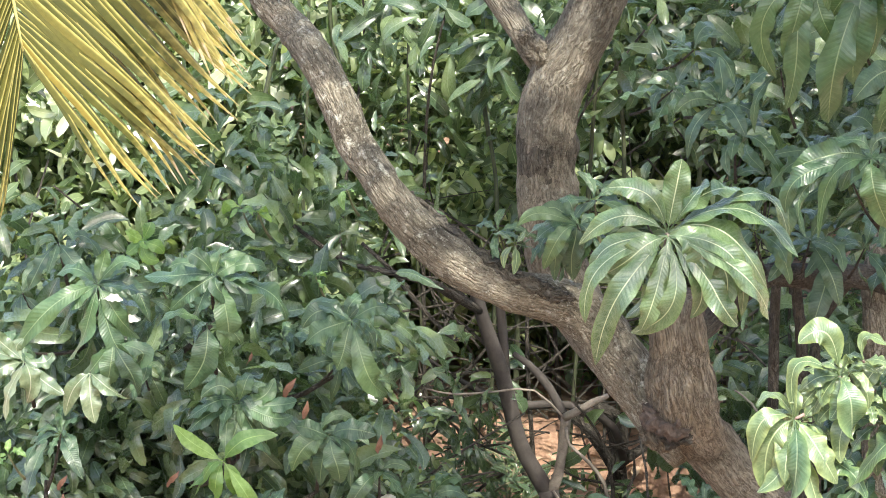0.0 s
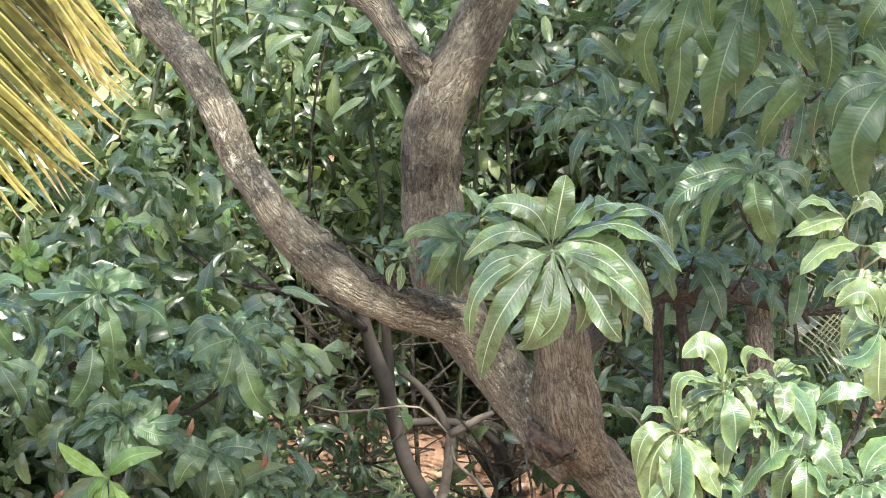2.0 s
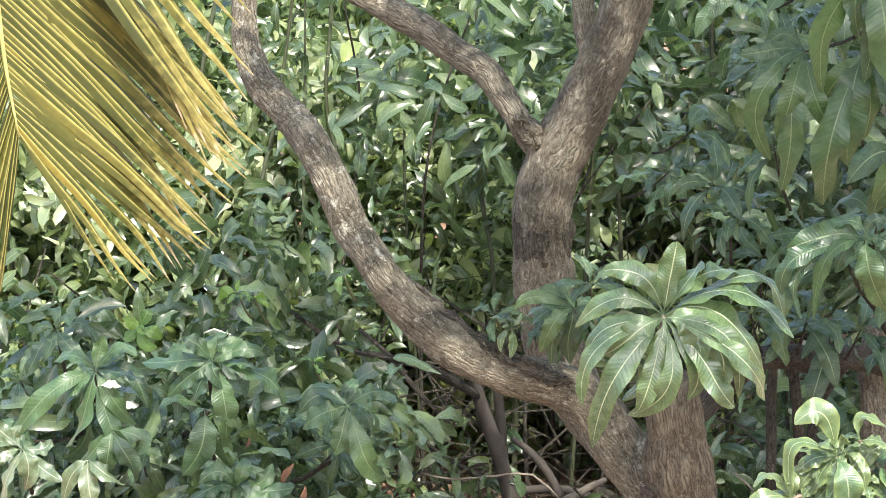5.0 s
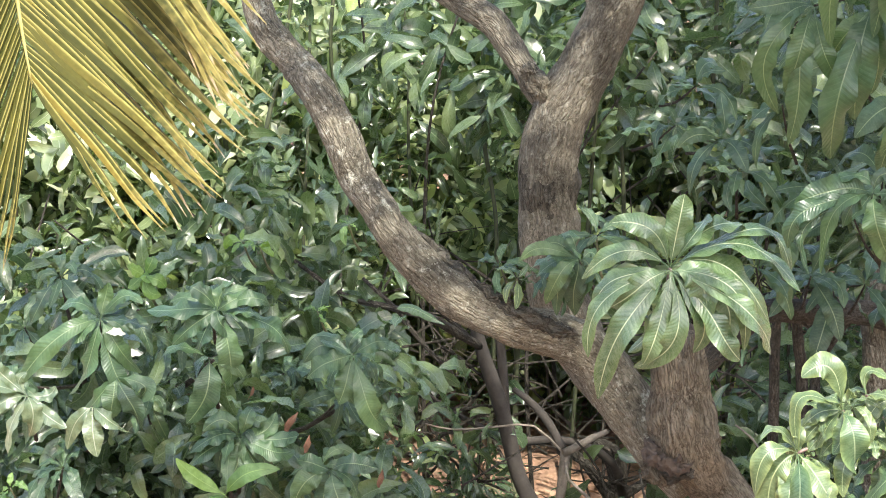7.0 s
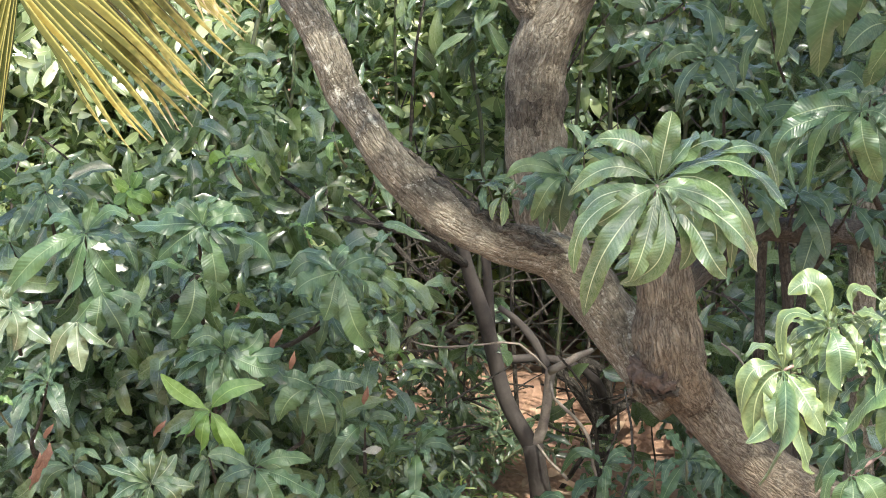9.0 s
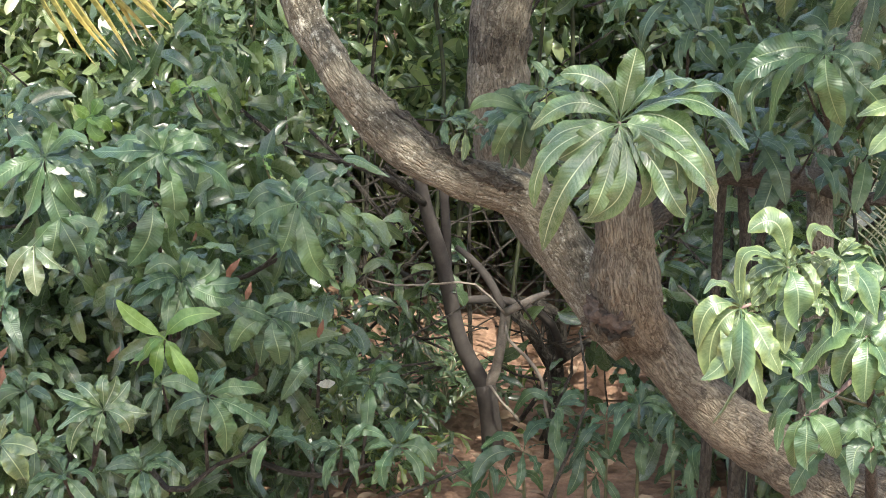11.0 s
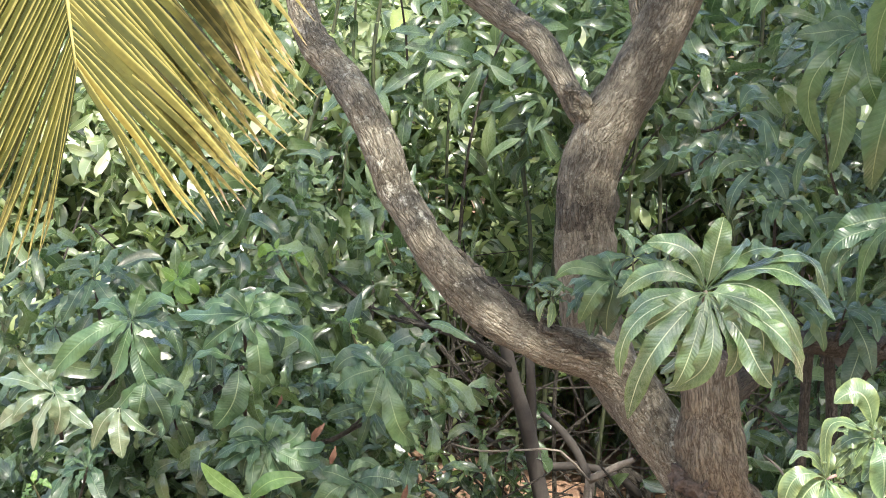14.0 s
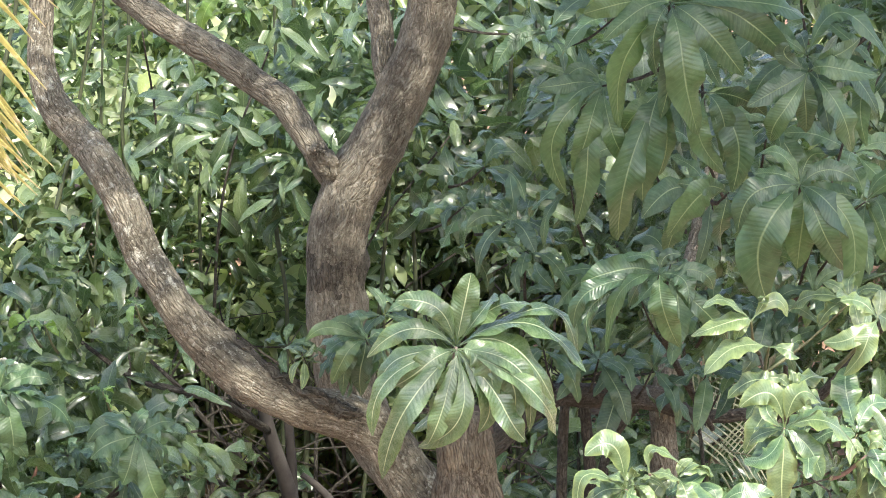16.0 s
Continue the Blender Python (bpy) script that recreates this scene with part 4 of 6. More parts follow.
LEFT_WIDE = (-0.862, 8.480, 1.377), [
    (-0.026, -0.051, -0.091, -0.054, -0.041, -0.196, 0.065), (-0.106, -0.070, -0.028, -0.230, -0.027, -0.185, 0.056),
    (0.043, -0.020, -0.066, 0.083, 0.017, -0.160, 0.054), (-0.050, -0.017, 0.049, -0.106, 0.008, 0.027, 0.047),
    (0.053, -0.007, 0.060, 0.104, -0.025, 0.074, 0.045), (0.010, 0.016, 0.045, 0.029, 0.006, 0.092, 0.040),
    (-0.054, -0.045, -0.023, -0.115, 0.023, -0.099, 0.050), (0.068, -0.010, -0.001, 0.123, -0.013, -0.026, 0.045),
    (0.032, -0.040, -0.116, 0.065, -0.042, -0.182, 0.054),
]
LEFT_LOWER = (-0.825, 8.440, 1.237), [
    (-0.004, -0.028, -0.043, -0.017, -0.034, -0.107, 0.059), (0.076, -0.031, -0.014, 0.041, -0.018, -0.056, 0.056),
    (-0.043, -0.010, -0.052, -0.091, 0.020, -0.125, 0.050), (0.041, -0.044, -0.054, 0.075, -0.004, -0.126, 0.054),
]
LEFT_MID = (-0.511, 8.400, 1.089), [
    (-0.053, -0.018, 0.014, -0.123, -0.028, -0.034, 0.054), (-0.036, -0.018, 0.054, -0.090, -0.010, 0.038, 0.045),
    (0.054, 0.017, 0.006, 0.097, 0.032, 0.041, 0.050), (0.076, -0.033, -0.022, 0.129, 0.001, -0.053, 0.054),
    (-0.005, -0.035, -0.055, -0.030, -0.039, -0.113, 0.054), (0.040, -0.018, -0.069, 0.078, -0.008, -0.139, 0.054),
    (0.018, -0.020, 0.057, 0.023, 0.033, 0.076, 0.041), (-0.079, -0.021, -0.025, -0.141, -0.016, -0.089, 0.054),
    (0.100, -0.004, -0.003, 0.146, -0.026, 0.028, 0.045),
]
LEFT_FACE = (-0.226, 8.450, 1.294), [
    (-0.039, -0.003, 0.022, -0.082, -0.022, 0.045, 0.049), (-0.059, -0.033, -0.007, -0.123, -0.016, -0.039, 0.064),
    (0.026, 0.002, -0.028, 0.048, 0.023, -0.076, 0.053), (0.046, -0.015, 0.036, 0.088, 0.008, 0.041, 0.049),
    (-0.015, -0.036, -0.050, -0.024, -0.040, -0.118, 0.060), (-0.072, 0.005, 0.024, -0.125, 0.002, -0.011, 0.053),
    (0.036, -0.070, -0.104, 0.064, 0.014, -0.217, 0.064),
]
LEFT_SHADE = (-0.283, 8.420, 0.991), [
    (-0.058, -0.025, -0.015, -0.099, -0.032, -0.079, 0.064), (0.014, -0.044, -0.045, 0.042, -0.022, -0.112, 0.064),
    (0.050, -0.006, -0.025, 0.073, 0.021, -0.106, 0.053), (-0.038, -0.014, 0.022, -0.082, 0.008, 0.034, 0.053),
    (0.049, -0.016, 0.026, 0.114, -0.030, 0.011, 0.060), (-0.015, -0.012, -0.048, -0.035, -0.007, -0.122, 0.053),
]
LOW_WIDE = (-0.422, 8.020, 0.944), [
    (-0.013, -0.024, -0.037, -0.014, -0.033, -0.088, 0.051), (0.040, -0.049, -0.035, 0.061, -0.023, -0.131, 0.067),
    (0.067, 0.007, 0.026, 0.139, 0.029, -0.006, 0.045), (-0.035, -0.024, 0.002, -0.088, 0.004, -0.030, 0.041),
    (0.090, -0.033, -0.018, 0.144, -0.037, -0.071, 0.051), (-0.058, 0.014, 0.024, -0.110, 0.006, 0.048, 0.041),
    (0.016, -0.020, 0.053, 0.044, 0.033, 0.065, 0.036),
]
LOW_LIGHT = (-0.682, 8.120, 0.854), [
    (-0.042, -0.019, 0.006, -0.115, -0.029, -0.040, 0.045), (-0.053, -0.022, 0.036, -0.127, -0.010, 0.039, 0.037),
    (0.028, 0.018, 0.021, 0.069, 0.032, 0.063, 0.041), (0.053, -0.030, -0.008, 0.062, 0.001, -0.067, 0.045),
    (-0.010, -0.026, -0.035, -0.019, -0.037, -0.077, 0.041), (0.018, 0.016, 0.039, 0.039, 0.006, 0.090, 0.035),
    (-0.032, -0.020, 0.053, -0.068, 0.033, 0.063, 0.035), (-0.053, -0.018, -0.029, -0.095, -0.016, -0.089, 0.041),
    (0.041, -0.004, 0.003, 0.106, -0.028, -0.007, 0.041), (-0.001, -0.021, 0.066, -0.015, 0.020, 0.082, 0.031),
]
LOW_EDGE = (-0.923, 8.000, 0.806), [
    (0.043, -0.011, 0.007, 0.094, -0.026, 0.002, 0.061), (0.012, -0.016, 0.065, 0.042, -0.010, 0.086, 0.040),
    (-0.022, 0.005, -0.037, -0.055, 0.025, -0.071, 0.061), (0.035, -0.034, -0.029, 0.062, -0.001, -0.089, 0.061),
]


def wood_behind(at, aside=0.05, back=0.25, up=0.05):
    return near_spine(tree, (at[0] + aside, at[1] + back, at[2] + up))


posed_whorl(tree, ROSETTE_LOW, (0.583, 8.029, 1.510), [LEAF_GLOSSY], 102, stalk=0.006, bark=TWIG_PALE, face=(0, -0.75, 0.65), wave=0.15, loose=0.16)
posed_whorl(tree, ROSETTE_HIGH, (0.583, 8.029, 1.510), [LEAF_GLOSSY], 101, stalk=0.008, bark=TWIG_PALE, face=(0, -0.6, 0.8), wave=0.15, loose=0.16)

# shaded whorls on the far side of the stub, and the hanging ones beyond
RIGHT = [
    (1.270, 7.708, 2.488, 9, 0.2), (1.421, 7.698, 2.156, 9, 0.2), (1.453, 7.789, 2.430, 9, 0.2), (0.788, 8.032, 2.081, 7, 0.15), (0.652, 8.111, 1.972, 8, 0.13),
    (0.700, 8.160, 1.880, 8, 0.15), (0.786, 8.213, 1.757, 8, 0.15), (0.600, 8.250, 2.060, 8, 0.14), (0.560, 8.350, 1.930, 8, 0.13), (0.830, 8.150, 2.250, 9, 0.16),
]
DEEP = [
    (0.967, 8.088, 1.797, 9, 0.17), (1.147, 8.069, 1.770, 9, 0.17), (0.877, 8.038, 1.870, 9, 0.18), (1.271, 8.062, 1.774, 9, 0.17), (1.028, 8.011, 1.900, 8, 0.17),
    (1.379, 8.063, 1.810, 9, 0.18), (1.129, 8.107, 2.034, 10, 0.18), (0.967, 8.132, 2.180, 10, 0.18), (1.261, 8.154, 2.205, 10, 0.18), (1.463, 8.124, 2.147, 10, 0.18),
    (0.760, 8.250, 1.600, 8, 0.15), (0.900, 8.300, 1.560, 9, 0.16), (1.040, 8.350, 1.520, 9, 0.17), (1.180, 8.380, 1.500, 9, 0.17), (1.320, 8.350, 1.520, 9, 0.17), (0.980, 8.500, 1.450, 8, 0.16), (1.250, 8.550, 1.420, 8, 0.16),
    (0.760, 8.507, 2.328, 9, 0.15), (1.450, 8.047, 1.981, 10, 0.18), (0.900, 8.300, 2.420, 9, 0.17), (1.100, 8.200, 2.400, 9, 0.17), (1.300, 8.100, 2.620, 9, 0.18),
]
for i, (x, y, z, n, size) in enumerate(RIGHT + DEEP):
    free_whorl(tree, (x, y, z), wood_behind((x, y, z), 0, 0.3, -0.1), n, size, LEAF_MATURE, 200 + i, stalk=0.003)
for k, made in enumerate((HANGING, BELOW, BESIDE, LEANING, FANNED, FAN_SIDE, FAN_EDGE, FAN_HIGH)):
    posed_whorl(tree, made, wood_behind(made[0]), [LEAF_MATURE], 110 + k, face=(0, -0.8, 0.45), wave=0.15)
posed_whorl(tree, CURLED, wood_behind(CURLED[0], 0.08, 0.34, -0.23), [LEAF_MATURE], 130, face=(0, -0.6, 0.7), wave=0.22)
posed_whorl(tree, MIDDLE, (0.365, 8.109, 1.593), [LEAF_MATURE], 131, face=(0, -0.5, 0.8))
posed_whorl(tree, STUB_LEFT, (0.365, 8.109, 1.593), [LEAF_MATURE], 132, face=(0, -0.5, 0.8))
for k, (at, foot, n, size, made) in enumerate((((0.175, 8.121, 1.616), (0.198, 8.178, 1.540), 7, 0.07, LEAF_YOUNG), ((0.137, 8.170, 1.630), (0.172, 8.202, 1.546), 8, 0.09, LEAF_MATURE), ((0.365, 8.135, 1.724), (0.380, 8.146, 1.609), 8, 0.12, LEAF_MATURE), ((0.300, 8.160, 1.650), (0.340, 8.170, 1.560), 9, 0.11, LEAF_MATURE), ((0.286, 8.100, 1.663), (0.306, 8.150, 1.583), 8, 0.085, LEAF_MATURE), ((0.246, 8.100, 1.624), (0.266, 8.150, 1.544), 8, 0.085, LEAF_MATURE))):
    free_whorl(tree, at, foot, n, size, made, 140 + k, stalk=0.003, bark=TWIG_GREEN)

# pale young shoots in the sun
for k, made in enumerate((LIME_A, LIME_B, LIME_C)):
    posed_whorl(tree, made, wood_behind(made[0], 0.06, 0.15, -0.1), [LEAF_FRESH], 150 + k, stalk=0.0035, bark=TWIG_GREEN, face=(0, -0.5, 0.8), wave=0.1)
for k, made in enumerate((SPRAY_A, SPRAY_TOP, SPRAY_B, SPRAY_C, SPRAY_D, SPRAY_E, SPRAY_F, TIER_A, TIER_B)):
    young = [LEAF_FRESH, LEAF_YOUNG, LEAF_YOUNG, LEAF_SUNNY] if made in (SPRAY_A, SPRAY_TOP, SPRAY_B, TIER_A, TIER_B) else [LEAF_MATURE if made in (SPRAY_E, SPRAY_F) else LEAF_SUNNY]
    posed_whorl(tree, made, wood_behind(made[0], 0.05, 0.15, -0.12), young, 160 + k, stalk=0.0045, bark=TWIG_MAUVE, face=(0, -0.45, 0.85), wave=0.11)
SHOOTS = [
    (1.176, 7.062, 1.928, 12, 0.12, LEAF_YOUNG), (1.307, 7.161, 2.099, 10, 0.13, LEAF_YOUNG), (1.306, 6.982, 1.867, 11, 0.14, LEAF_SUNNY), (0.858, 6.779, 1.583, 9, 0.14, LEAF_MATURE),
    (1.001, 6.658, 1.526, 13, 0.12, LEAF_MATURE), (0.918, 6.692, 1.470, 9, 0.14, LEAF_MATURE), (1.086, 6.702, 1.645, 12, 0.15, LEAF_SUNNY), (0.760, 6.720, 1.800, 9, 0.07, LEAF_FRESH), (0.700, 6.700, 1.730, 8, 0.07, LEAF_FRESH),
    (0.809, 6.660, 1.874, 9, 0.080, LEAF_FRESH), (0.759, 6.670, 1.844, 8, 0.085, LEAF_YOUNG), (0.849, 6.680, 1.804, 8, 0.110, LEAF_YOUNG), (0.722, 6.660, 1.767, 9, 0.110, LEAF_YOUNG), (0.752, 6.680, 1.687, 8, 0.130, LEAF_SUNNY),
    (0.882, 6.710, 1.742, 9, 0.140, LEAF_SUNNY), (0.982, 6.710, 1.802, 9, 0.140, LEAF_SUNNY), (1.172, 6.900, 1.888, 9, 0.120, LEAF_SUNNY), (1.314, 6.940, 1.832, 9, 0.110, LEAF_YOUNG), (0.898, 6.690, 1.880, 7, 0.090, LEAF_YOUNG),
]
for i, (x, y, z, n, size, made) in enumerate(SHOOTS):
    free_whorl(tree, (x, y, z), wood_behind((x, y, z), 0, 0.15, -0.2), n, size, made, 300 + i, bark=TWIG_GREEN, stalk=0.0028, slim=0.36)
free_whorl(tree, (-0.023, 8.988, 2.290), (-0.123, 8.869, 2.393), 7, 0.13, LEAF_LIME, 490)
adopt(tree)
rng = np.random.default_rng(5)
# the crown overhead, above the limbs; unseen, its clusters set to cast shade
spots = np.vstack([cloud(rng, 170, (-0.2, 7.2, 4.3), (1.4, 1.1, 0.7)), cloud(rng, 60, (1.5, 8.0, 4.1), (0.8, 0.9, 0.7)), cloud(rng, 75, (1.05, 6.2, 4.15), (0.85, 0.6, 0.45))])
spots = np.vstack([spots, cloud(rng, 60, (-0.6, 6.1, 4.3), (0.8, 0.5, 0.4)), cloud(rng, 45, (0.0, 5.95, 4.4), (0.6, 0.45, 0.35)), cloud(rng, 120, (1.75, 8.6, 4.2), (0.9, 0.8, 0.5)), cloud(rng, 90, (2.3, 9.6, 4.2), (0.8, 0.7, 0.5)), cloud(rng, 130, (1.45, 9.6, 4.4), (0.65, 0.6, 0.3)), cloud(rng, 110, (1.65, 7.2, 4.1), (0.5, 0.6, 0.35)), cloud(rng, 70, (1.4, 6.5, 4.1), (0.4, 0.4, 0.35)), cloud(rng, 50, (1.5, 10.2, 3.9), (0.6, 0.7, 0.4))])
spots = spots[spots[:, 2] > 4.72 - 0.235 * spots[:, 1] + 0.4]
# a gap that lets the sun reach the bare earth
from_earth = spots - np.array((0.17, 10.6, 0.1))
to_sun = np.array(TO_SUN)
off = np.linalg.norm(from_earth - (from_earth @ to_sun)[:, None] * to_sun, axis=1)
spots = spots[off > 0.36]
for gap, wide in (((-1.029, 8.368, 1.209), 0.34), ((0.35, 11.3, 0.4), 0.35), ((-0.15, 11.2, 0.4), 0.4), ((0.69, 10.42, 0.1), 0.24), ((-0.156, 9.279, 0.512), 0.17)):
    away = spots - np.array(gap)
    off = np.linalg.norm(away - (away @ to_sun)[:, None] * to_sun, axis=1)
    spots = spots[off > wide]
spots = spots[(spots[:, 0] > 0.3) | (rng.random(len(spots)) < 0.74)]
spots = spots[(spots[:, 0] > 0.6) | (spots[:, 1] < 7.8)]
crown = foliage("crown", spots, LEAF_SHADE, tree, 0.2, 0.27, 6)
crown.matrix_parent_inverse = Matrix.Translation(tree.location).inverted()

# ---- the lower mango to the left ----
left = thing("mango_tree", (-1.1, 9.5, 0.0), "low mango tree with dark green leaf whorls", "tree")
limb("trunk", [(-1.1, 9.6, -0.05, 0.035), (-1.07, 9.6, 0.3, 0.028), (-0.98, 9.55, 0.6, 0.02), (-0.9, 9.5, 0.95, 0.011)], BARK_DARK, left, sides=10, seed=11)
for k, (tx, ty, tz) in enumerate([(-0.598, 8.895, 1.197), (-0.940, 8.895, 1.197), (-0.269, 8.802, 1.089), (-0.527, 8.588, 0.939), (-1.022, 8.568, 0.884), (-0.326, 8.650, 0.817), (-0.721, 8.311, 0.696), (-0.410, 8.355, 0.688), (-0.009, 8.673, 0.561), (-0.831, 9.217, 1.206)]):
    zq = max(0.15, min(0.8, tz - 0.5))
    limb("branch", [(-1.07, 9.6, min(0.5, zq * 0.6), 0.014), (-1.05 + (tx + 1.05) * 0.4, 9.6, zq, 0.011), (-1.05 + (tx + 1.05) * 0.8, ty + 0.1, zq + (tz - zq) * 0.6, 0.008), (tx, ty, tz - 0.08, 0.005)], BARK_DARK, left, sides=7, step=0.06, seed=500 + k)


LEFT = [
    (-0.592, 8.629, 1.345, 11, 0.185, -60),
    (-0.887, 8.622, 1.326, 11, 0.185, -60),
    (-0.244, 8.588, 1.233, 10, 0.165, -55),
    (-0.531, 8.428, 1.085, 13, 0.175, -50),
    (-1.010, 8.940, 1.323, 8, 0.16, -50),
    (-0.960, 8.399, 1.005, 9, 0.165, -60),
    (-0.311, 8.493, 0.970, 9, 0.18, -70),
    (-0.260, 8.741, 1.066, 8, 0.15, -50),
    (-1.121, 8.751, 1.094, 8, 0.15, -50),
    (-0.791, 8.834, 1.029, 9, 0.16, -60),
    (-0.428, 9.040, 1.012, 8, 0.15, -60),
    (-1.115, 8.988, 1.162, 8, 0.16, -60),
    (-0.747, 9.061, 1.069, 9, 0.16, -60),
]
LOW_LEFT = [
    (-0.704, 8.158, 0.855, 16, 0.13, -50),
    (-0.444, 8.211, 0.868, 10, 0.16, -60),
    (-0.541, 8.173, 0.902, 8, 0.13, -50),
    (-0.887, 8.261, 0.835, 9, 0.15, -60),
    (-0.849, 8.119, 0.746, 12, 0.13, -50),
    (-0.581, 8.006, 0.747, 12, 0.14, -60),
    (-0.768, 8.002, 0.727, 12, 0.14, -60),
    (-0.028, 8.629, 0.725, 10, 0.17, -70),
    (-0.163, 8.656, 0.788, 9, 0.17, -70),
    (0.050, 8.479, 0.618, 9, 0.16, -70),
    (-0.095, 8.389, 0.654, 9, 0.16, -60),
    (-0.277, 8.217, 0.755, 8, 0.15, -60),
]
for i, (x, y, z, n, size, low) in enumerate(LEFT + LOW_LEFT):
    free_whorl(left, (x, y, z), near_spine(left, (x, y + 0.15, z - 0.25)), n + 2, size * 0.78, LEAF_MATURE, 400 + i, stalk=0.004, slim=0.26)
for k, (made, tissue) in enumerate(((SUNLIT, LEAF_SUNLIT_WHORL), (SUN_LEAF, LEAF_SUNLIT_WHORL), (LEFT_HIGH, LEAF_MATURE), (LEFT_HANG, LEAF_MATURE), (LEFT_WIDE, LEAF_MATURE), (LEFT_LOWER, LEAF_MATURE), (LEFT_MID, LEAF_MATURE), (LEFT_FACE, LEAF_MATURE), (LEFT_SHADE, LEAF_MATURE), (LOW_WIDE, LEAF_MATURE), (LOW_LIGHT, LEAF_GLOSSY), (LOW_EDGE, LEAF_YOUNG))):
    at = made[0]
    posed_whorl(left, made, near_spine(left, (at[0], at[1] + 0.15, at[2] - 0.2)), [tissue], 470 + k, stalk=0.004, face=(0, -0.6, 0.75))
posed_whorl(left, SPROUT, (-0.521, 8.264, 0.863), [LEAF_LIME], 490, stalk=0.004, bark=TWIG_GREEN, face=(0, -0.7, 0.7), wave=0.06)
posed_whorl(left, LIME_TUFT, (LIME_TUFT[0][0] + 0.02, 9.0, LIME_TUFT[0][2] - 0.12), [LEAF_LIME], 491, stalk=0.003, bark=TWIG_GREEN, face=(0, -0.7, 0.7), wave=0.06)
for k, at in enumerate(((-0.539, 9.157, 1.346), (-0.327, 8.797, 1.280), (-0.758, 9.030, 1.182), (-1.082, 8.295, 0.993), (-0.480, 8.900, 1.420), (-0.250, 9.000, 1.450))):
    free_whorl(left, at, (at[0] + 0.03, at[1] + 0.08, at[2] - 0.1), 4, 0.06, LEAF_LIME, 482 + k, stalk=0.003, bark=TWIG_GREEN, slim=0.36)
# Small whitish leaves imitate white sun flecks by colour alone.
GLINT_WHITE = plain_material("glint_white_leaf", (0.42, 0.43, 0.34), (0.62, 0.62, 0.52), 18.0, 0.35, 0.3)
pale_rng = random.Random(95)
for k, (x, y, z) in enumerate([(-0.817, 8.457, 1.348), (-0.789, 8.625, 1.227), (-0.140, 8.722, 0.680)]):
    leaf = grown_leaf(left, (x - 0.03, y, z), (x - 0.005, y - 0.01, z + 0.008), (x + 0.02, y, z + 0.003), 0.024, (0.1, -0.7, 0.7), GLINT_WHITE, pale_rng)
    tagged(leaf, "small leaf painted near white as a sun glint")
adopt(left)
spots = np.vstack([cloud(rng, 190, (-1.0, 9.5, 0.72), (0.75, 0.45, 0.55)), cloud(rng, 170, (-0.5, 9.4, 0.5), (0.55, 0.4, 0.5)), cloud(rng, 150, (-1.0, 9.05, 0.5), (0.7, 0.4, 0.35)), cloud(rng, 90, (-1.3, 10.0, 0.3), (0.6, 0.4, 0.3)), cloud(rng, 55, (-0.42, 9.9, 1.05), (0.5, 0.45, 0.4)), cloud(rng, 60, (-0.6, 8.95, 0.85), (0.6, 0.25, 0.4))])
spots = spots[spots[:, 0] < -0.08]
crown = foliage("crown", spots, LEAF_SHADE, left, 0.135, 0.31, 7, per=8, nv=8)
crown.matrix_parent_inverse = Matrix.Translation(left.location).inverted()

# ---- thickets behind ----
def thicket(at, blobs, seed, length, width, material, label, stems=5, nv=5):
    t = thing("shrub", at, label, "shrub", "thickets behind the mango")
    r = np.random.default_rng(seed)
    for k in range(stems):
        x, y = at[0] + r.normal(0, 0.35), at[1] + r.normal(0, 0.25)
        h = min(r.uniform(1.2, 2.3), 0.92 * max(c[2] + q[2] for n, c, q in blobs))
        limb("stem", [(x, y, -0.05, 0.008), (x + r.normal(0, 0.08), y, h * 0.4, 0.006), (x + r.normal(0, 0.12), y + r.normal(0, 0.1), h * 0.75, 0.004), (x + r.normal(0, 0.2), y + r.normal(0, 0.15), h, 0.003)], STEM_GREEN if at[1] > 11 else BARK_DARK, t, sides=7, step=0.1, seed=seed + k)
    s = off_the_sun(np.vstack([cloud(r, n, c, q) for n, c, q in blobs]))
    foliage("crown", s, material, t, length, width, seed, per=9, nv=nv)
    adopt(t)
    return t


FAR = dict(length=0.092, width=0.36)
thicket((-1.5, 11.6, 0), [(1000, (-1.5, 11.6, 1.0), (0.9, 0.6, 0.95))], 21, material=LEAF_FAR_LIT, label="leafy sunlit shrub with small glossy leaves", **FAR)
thicket((-0.9, 11.1, 0), [(286, (-0.9, 11.15, 1.05), (0.42, 0.3, 0.8)), (120, (-1.5, 11.0, 1.0), (0.4, 0.25, 0.5))], 37, 0.095, 0.36, LEAF_FAR_LIT, "pale sunlit shrub with small shiny leaves", stems=4)
thicket((-0.75, 10.75, 0), [(150, (-0.8, 10.75, 0.55), (0.6, 0.2, 0.5)), (60, (-1.35, 10.6, 0.45), (0.35, 0.2, 0.4))], 40, 0.095, 0.36, LEAF_FAR_LIT, "pale sunlit shrub seen between the mango leaves", stems=4)
thicket((-0.3, 11.7, 0), [(1088, (-0.3, 11.7, 1.05), (0.95, 0.6, 0.95))], 22, material=LEAF_FAR_LIT, label="dense leafy shrub with glossy green leaves", **FAR)
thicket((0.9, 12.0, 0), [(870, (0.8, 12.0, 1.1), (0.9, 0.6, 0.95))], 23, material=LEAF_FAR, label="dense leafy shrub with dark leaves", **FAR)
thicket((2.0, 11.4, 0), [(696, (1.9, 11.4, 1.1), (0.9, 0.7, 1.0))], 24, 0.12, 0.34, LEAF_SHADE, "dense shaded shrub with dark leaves")
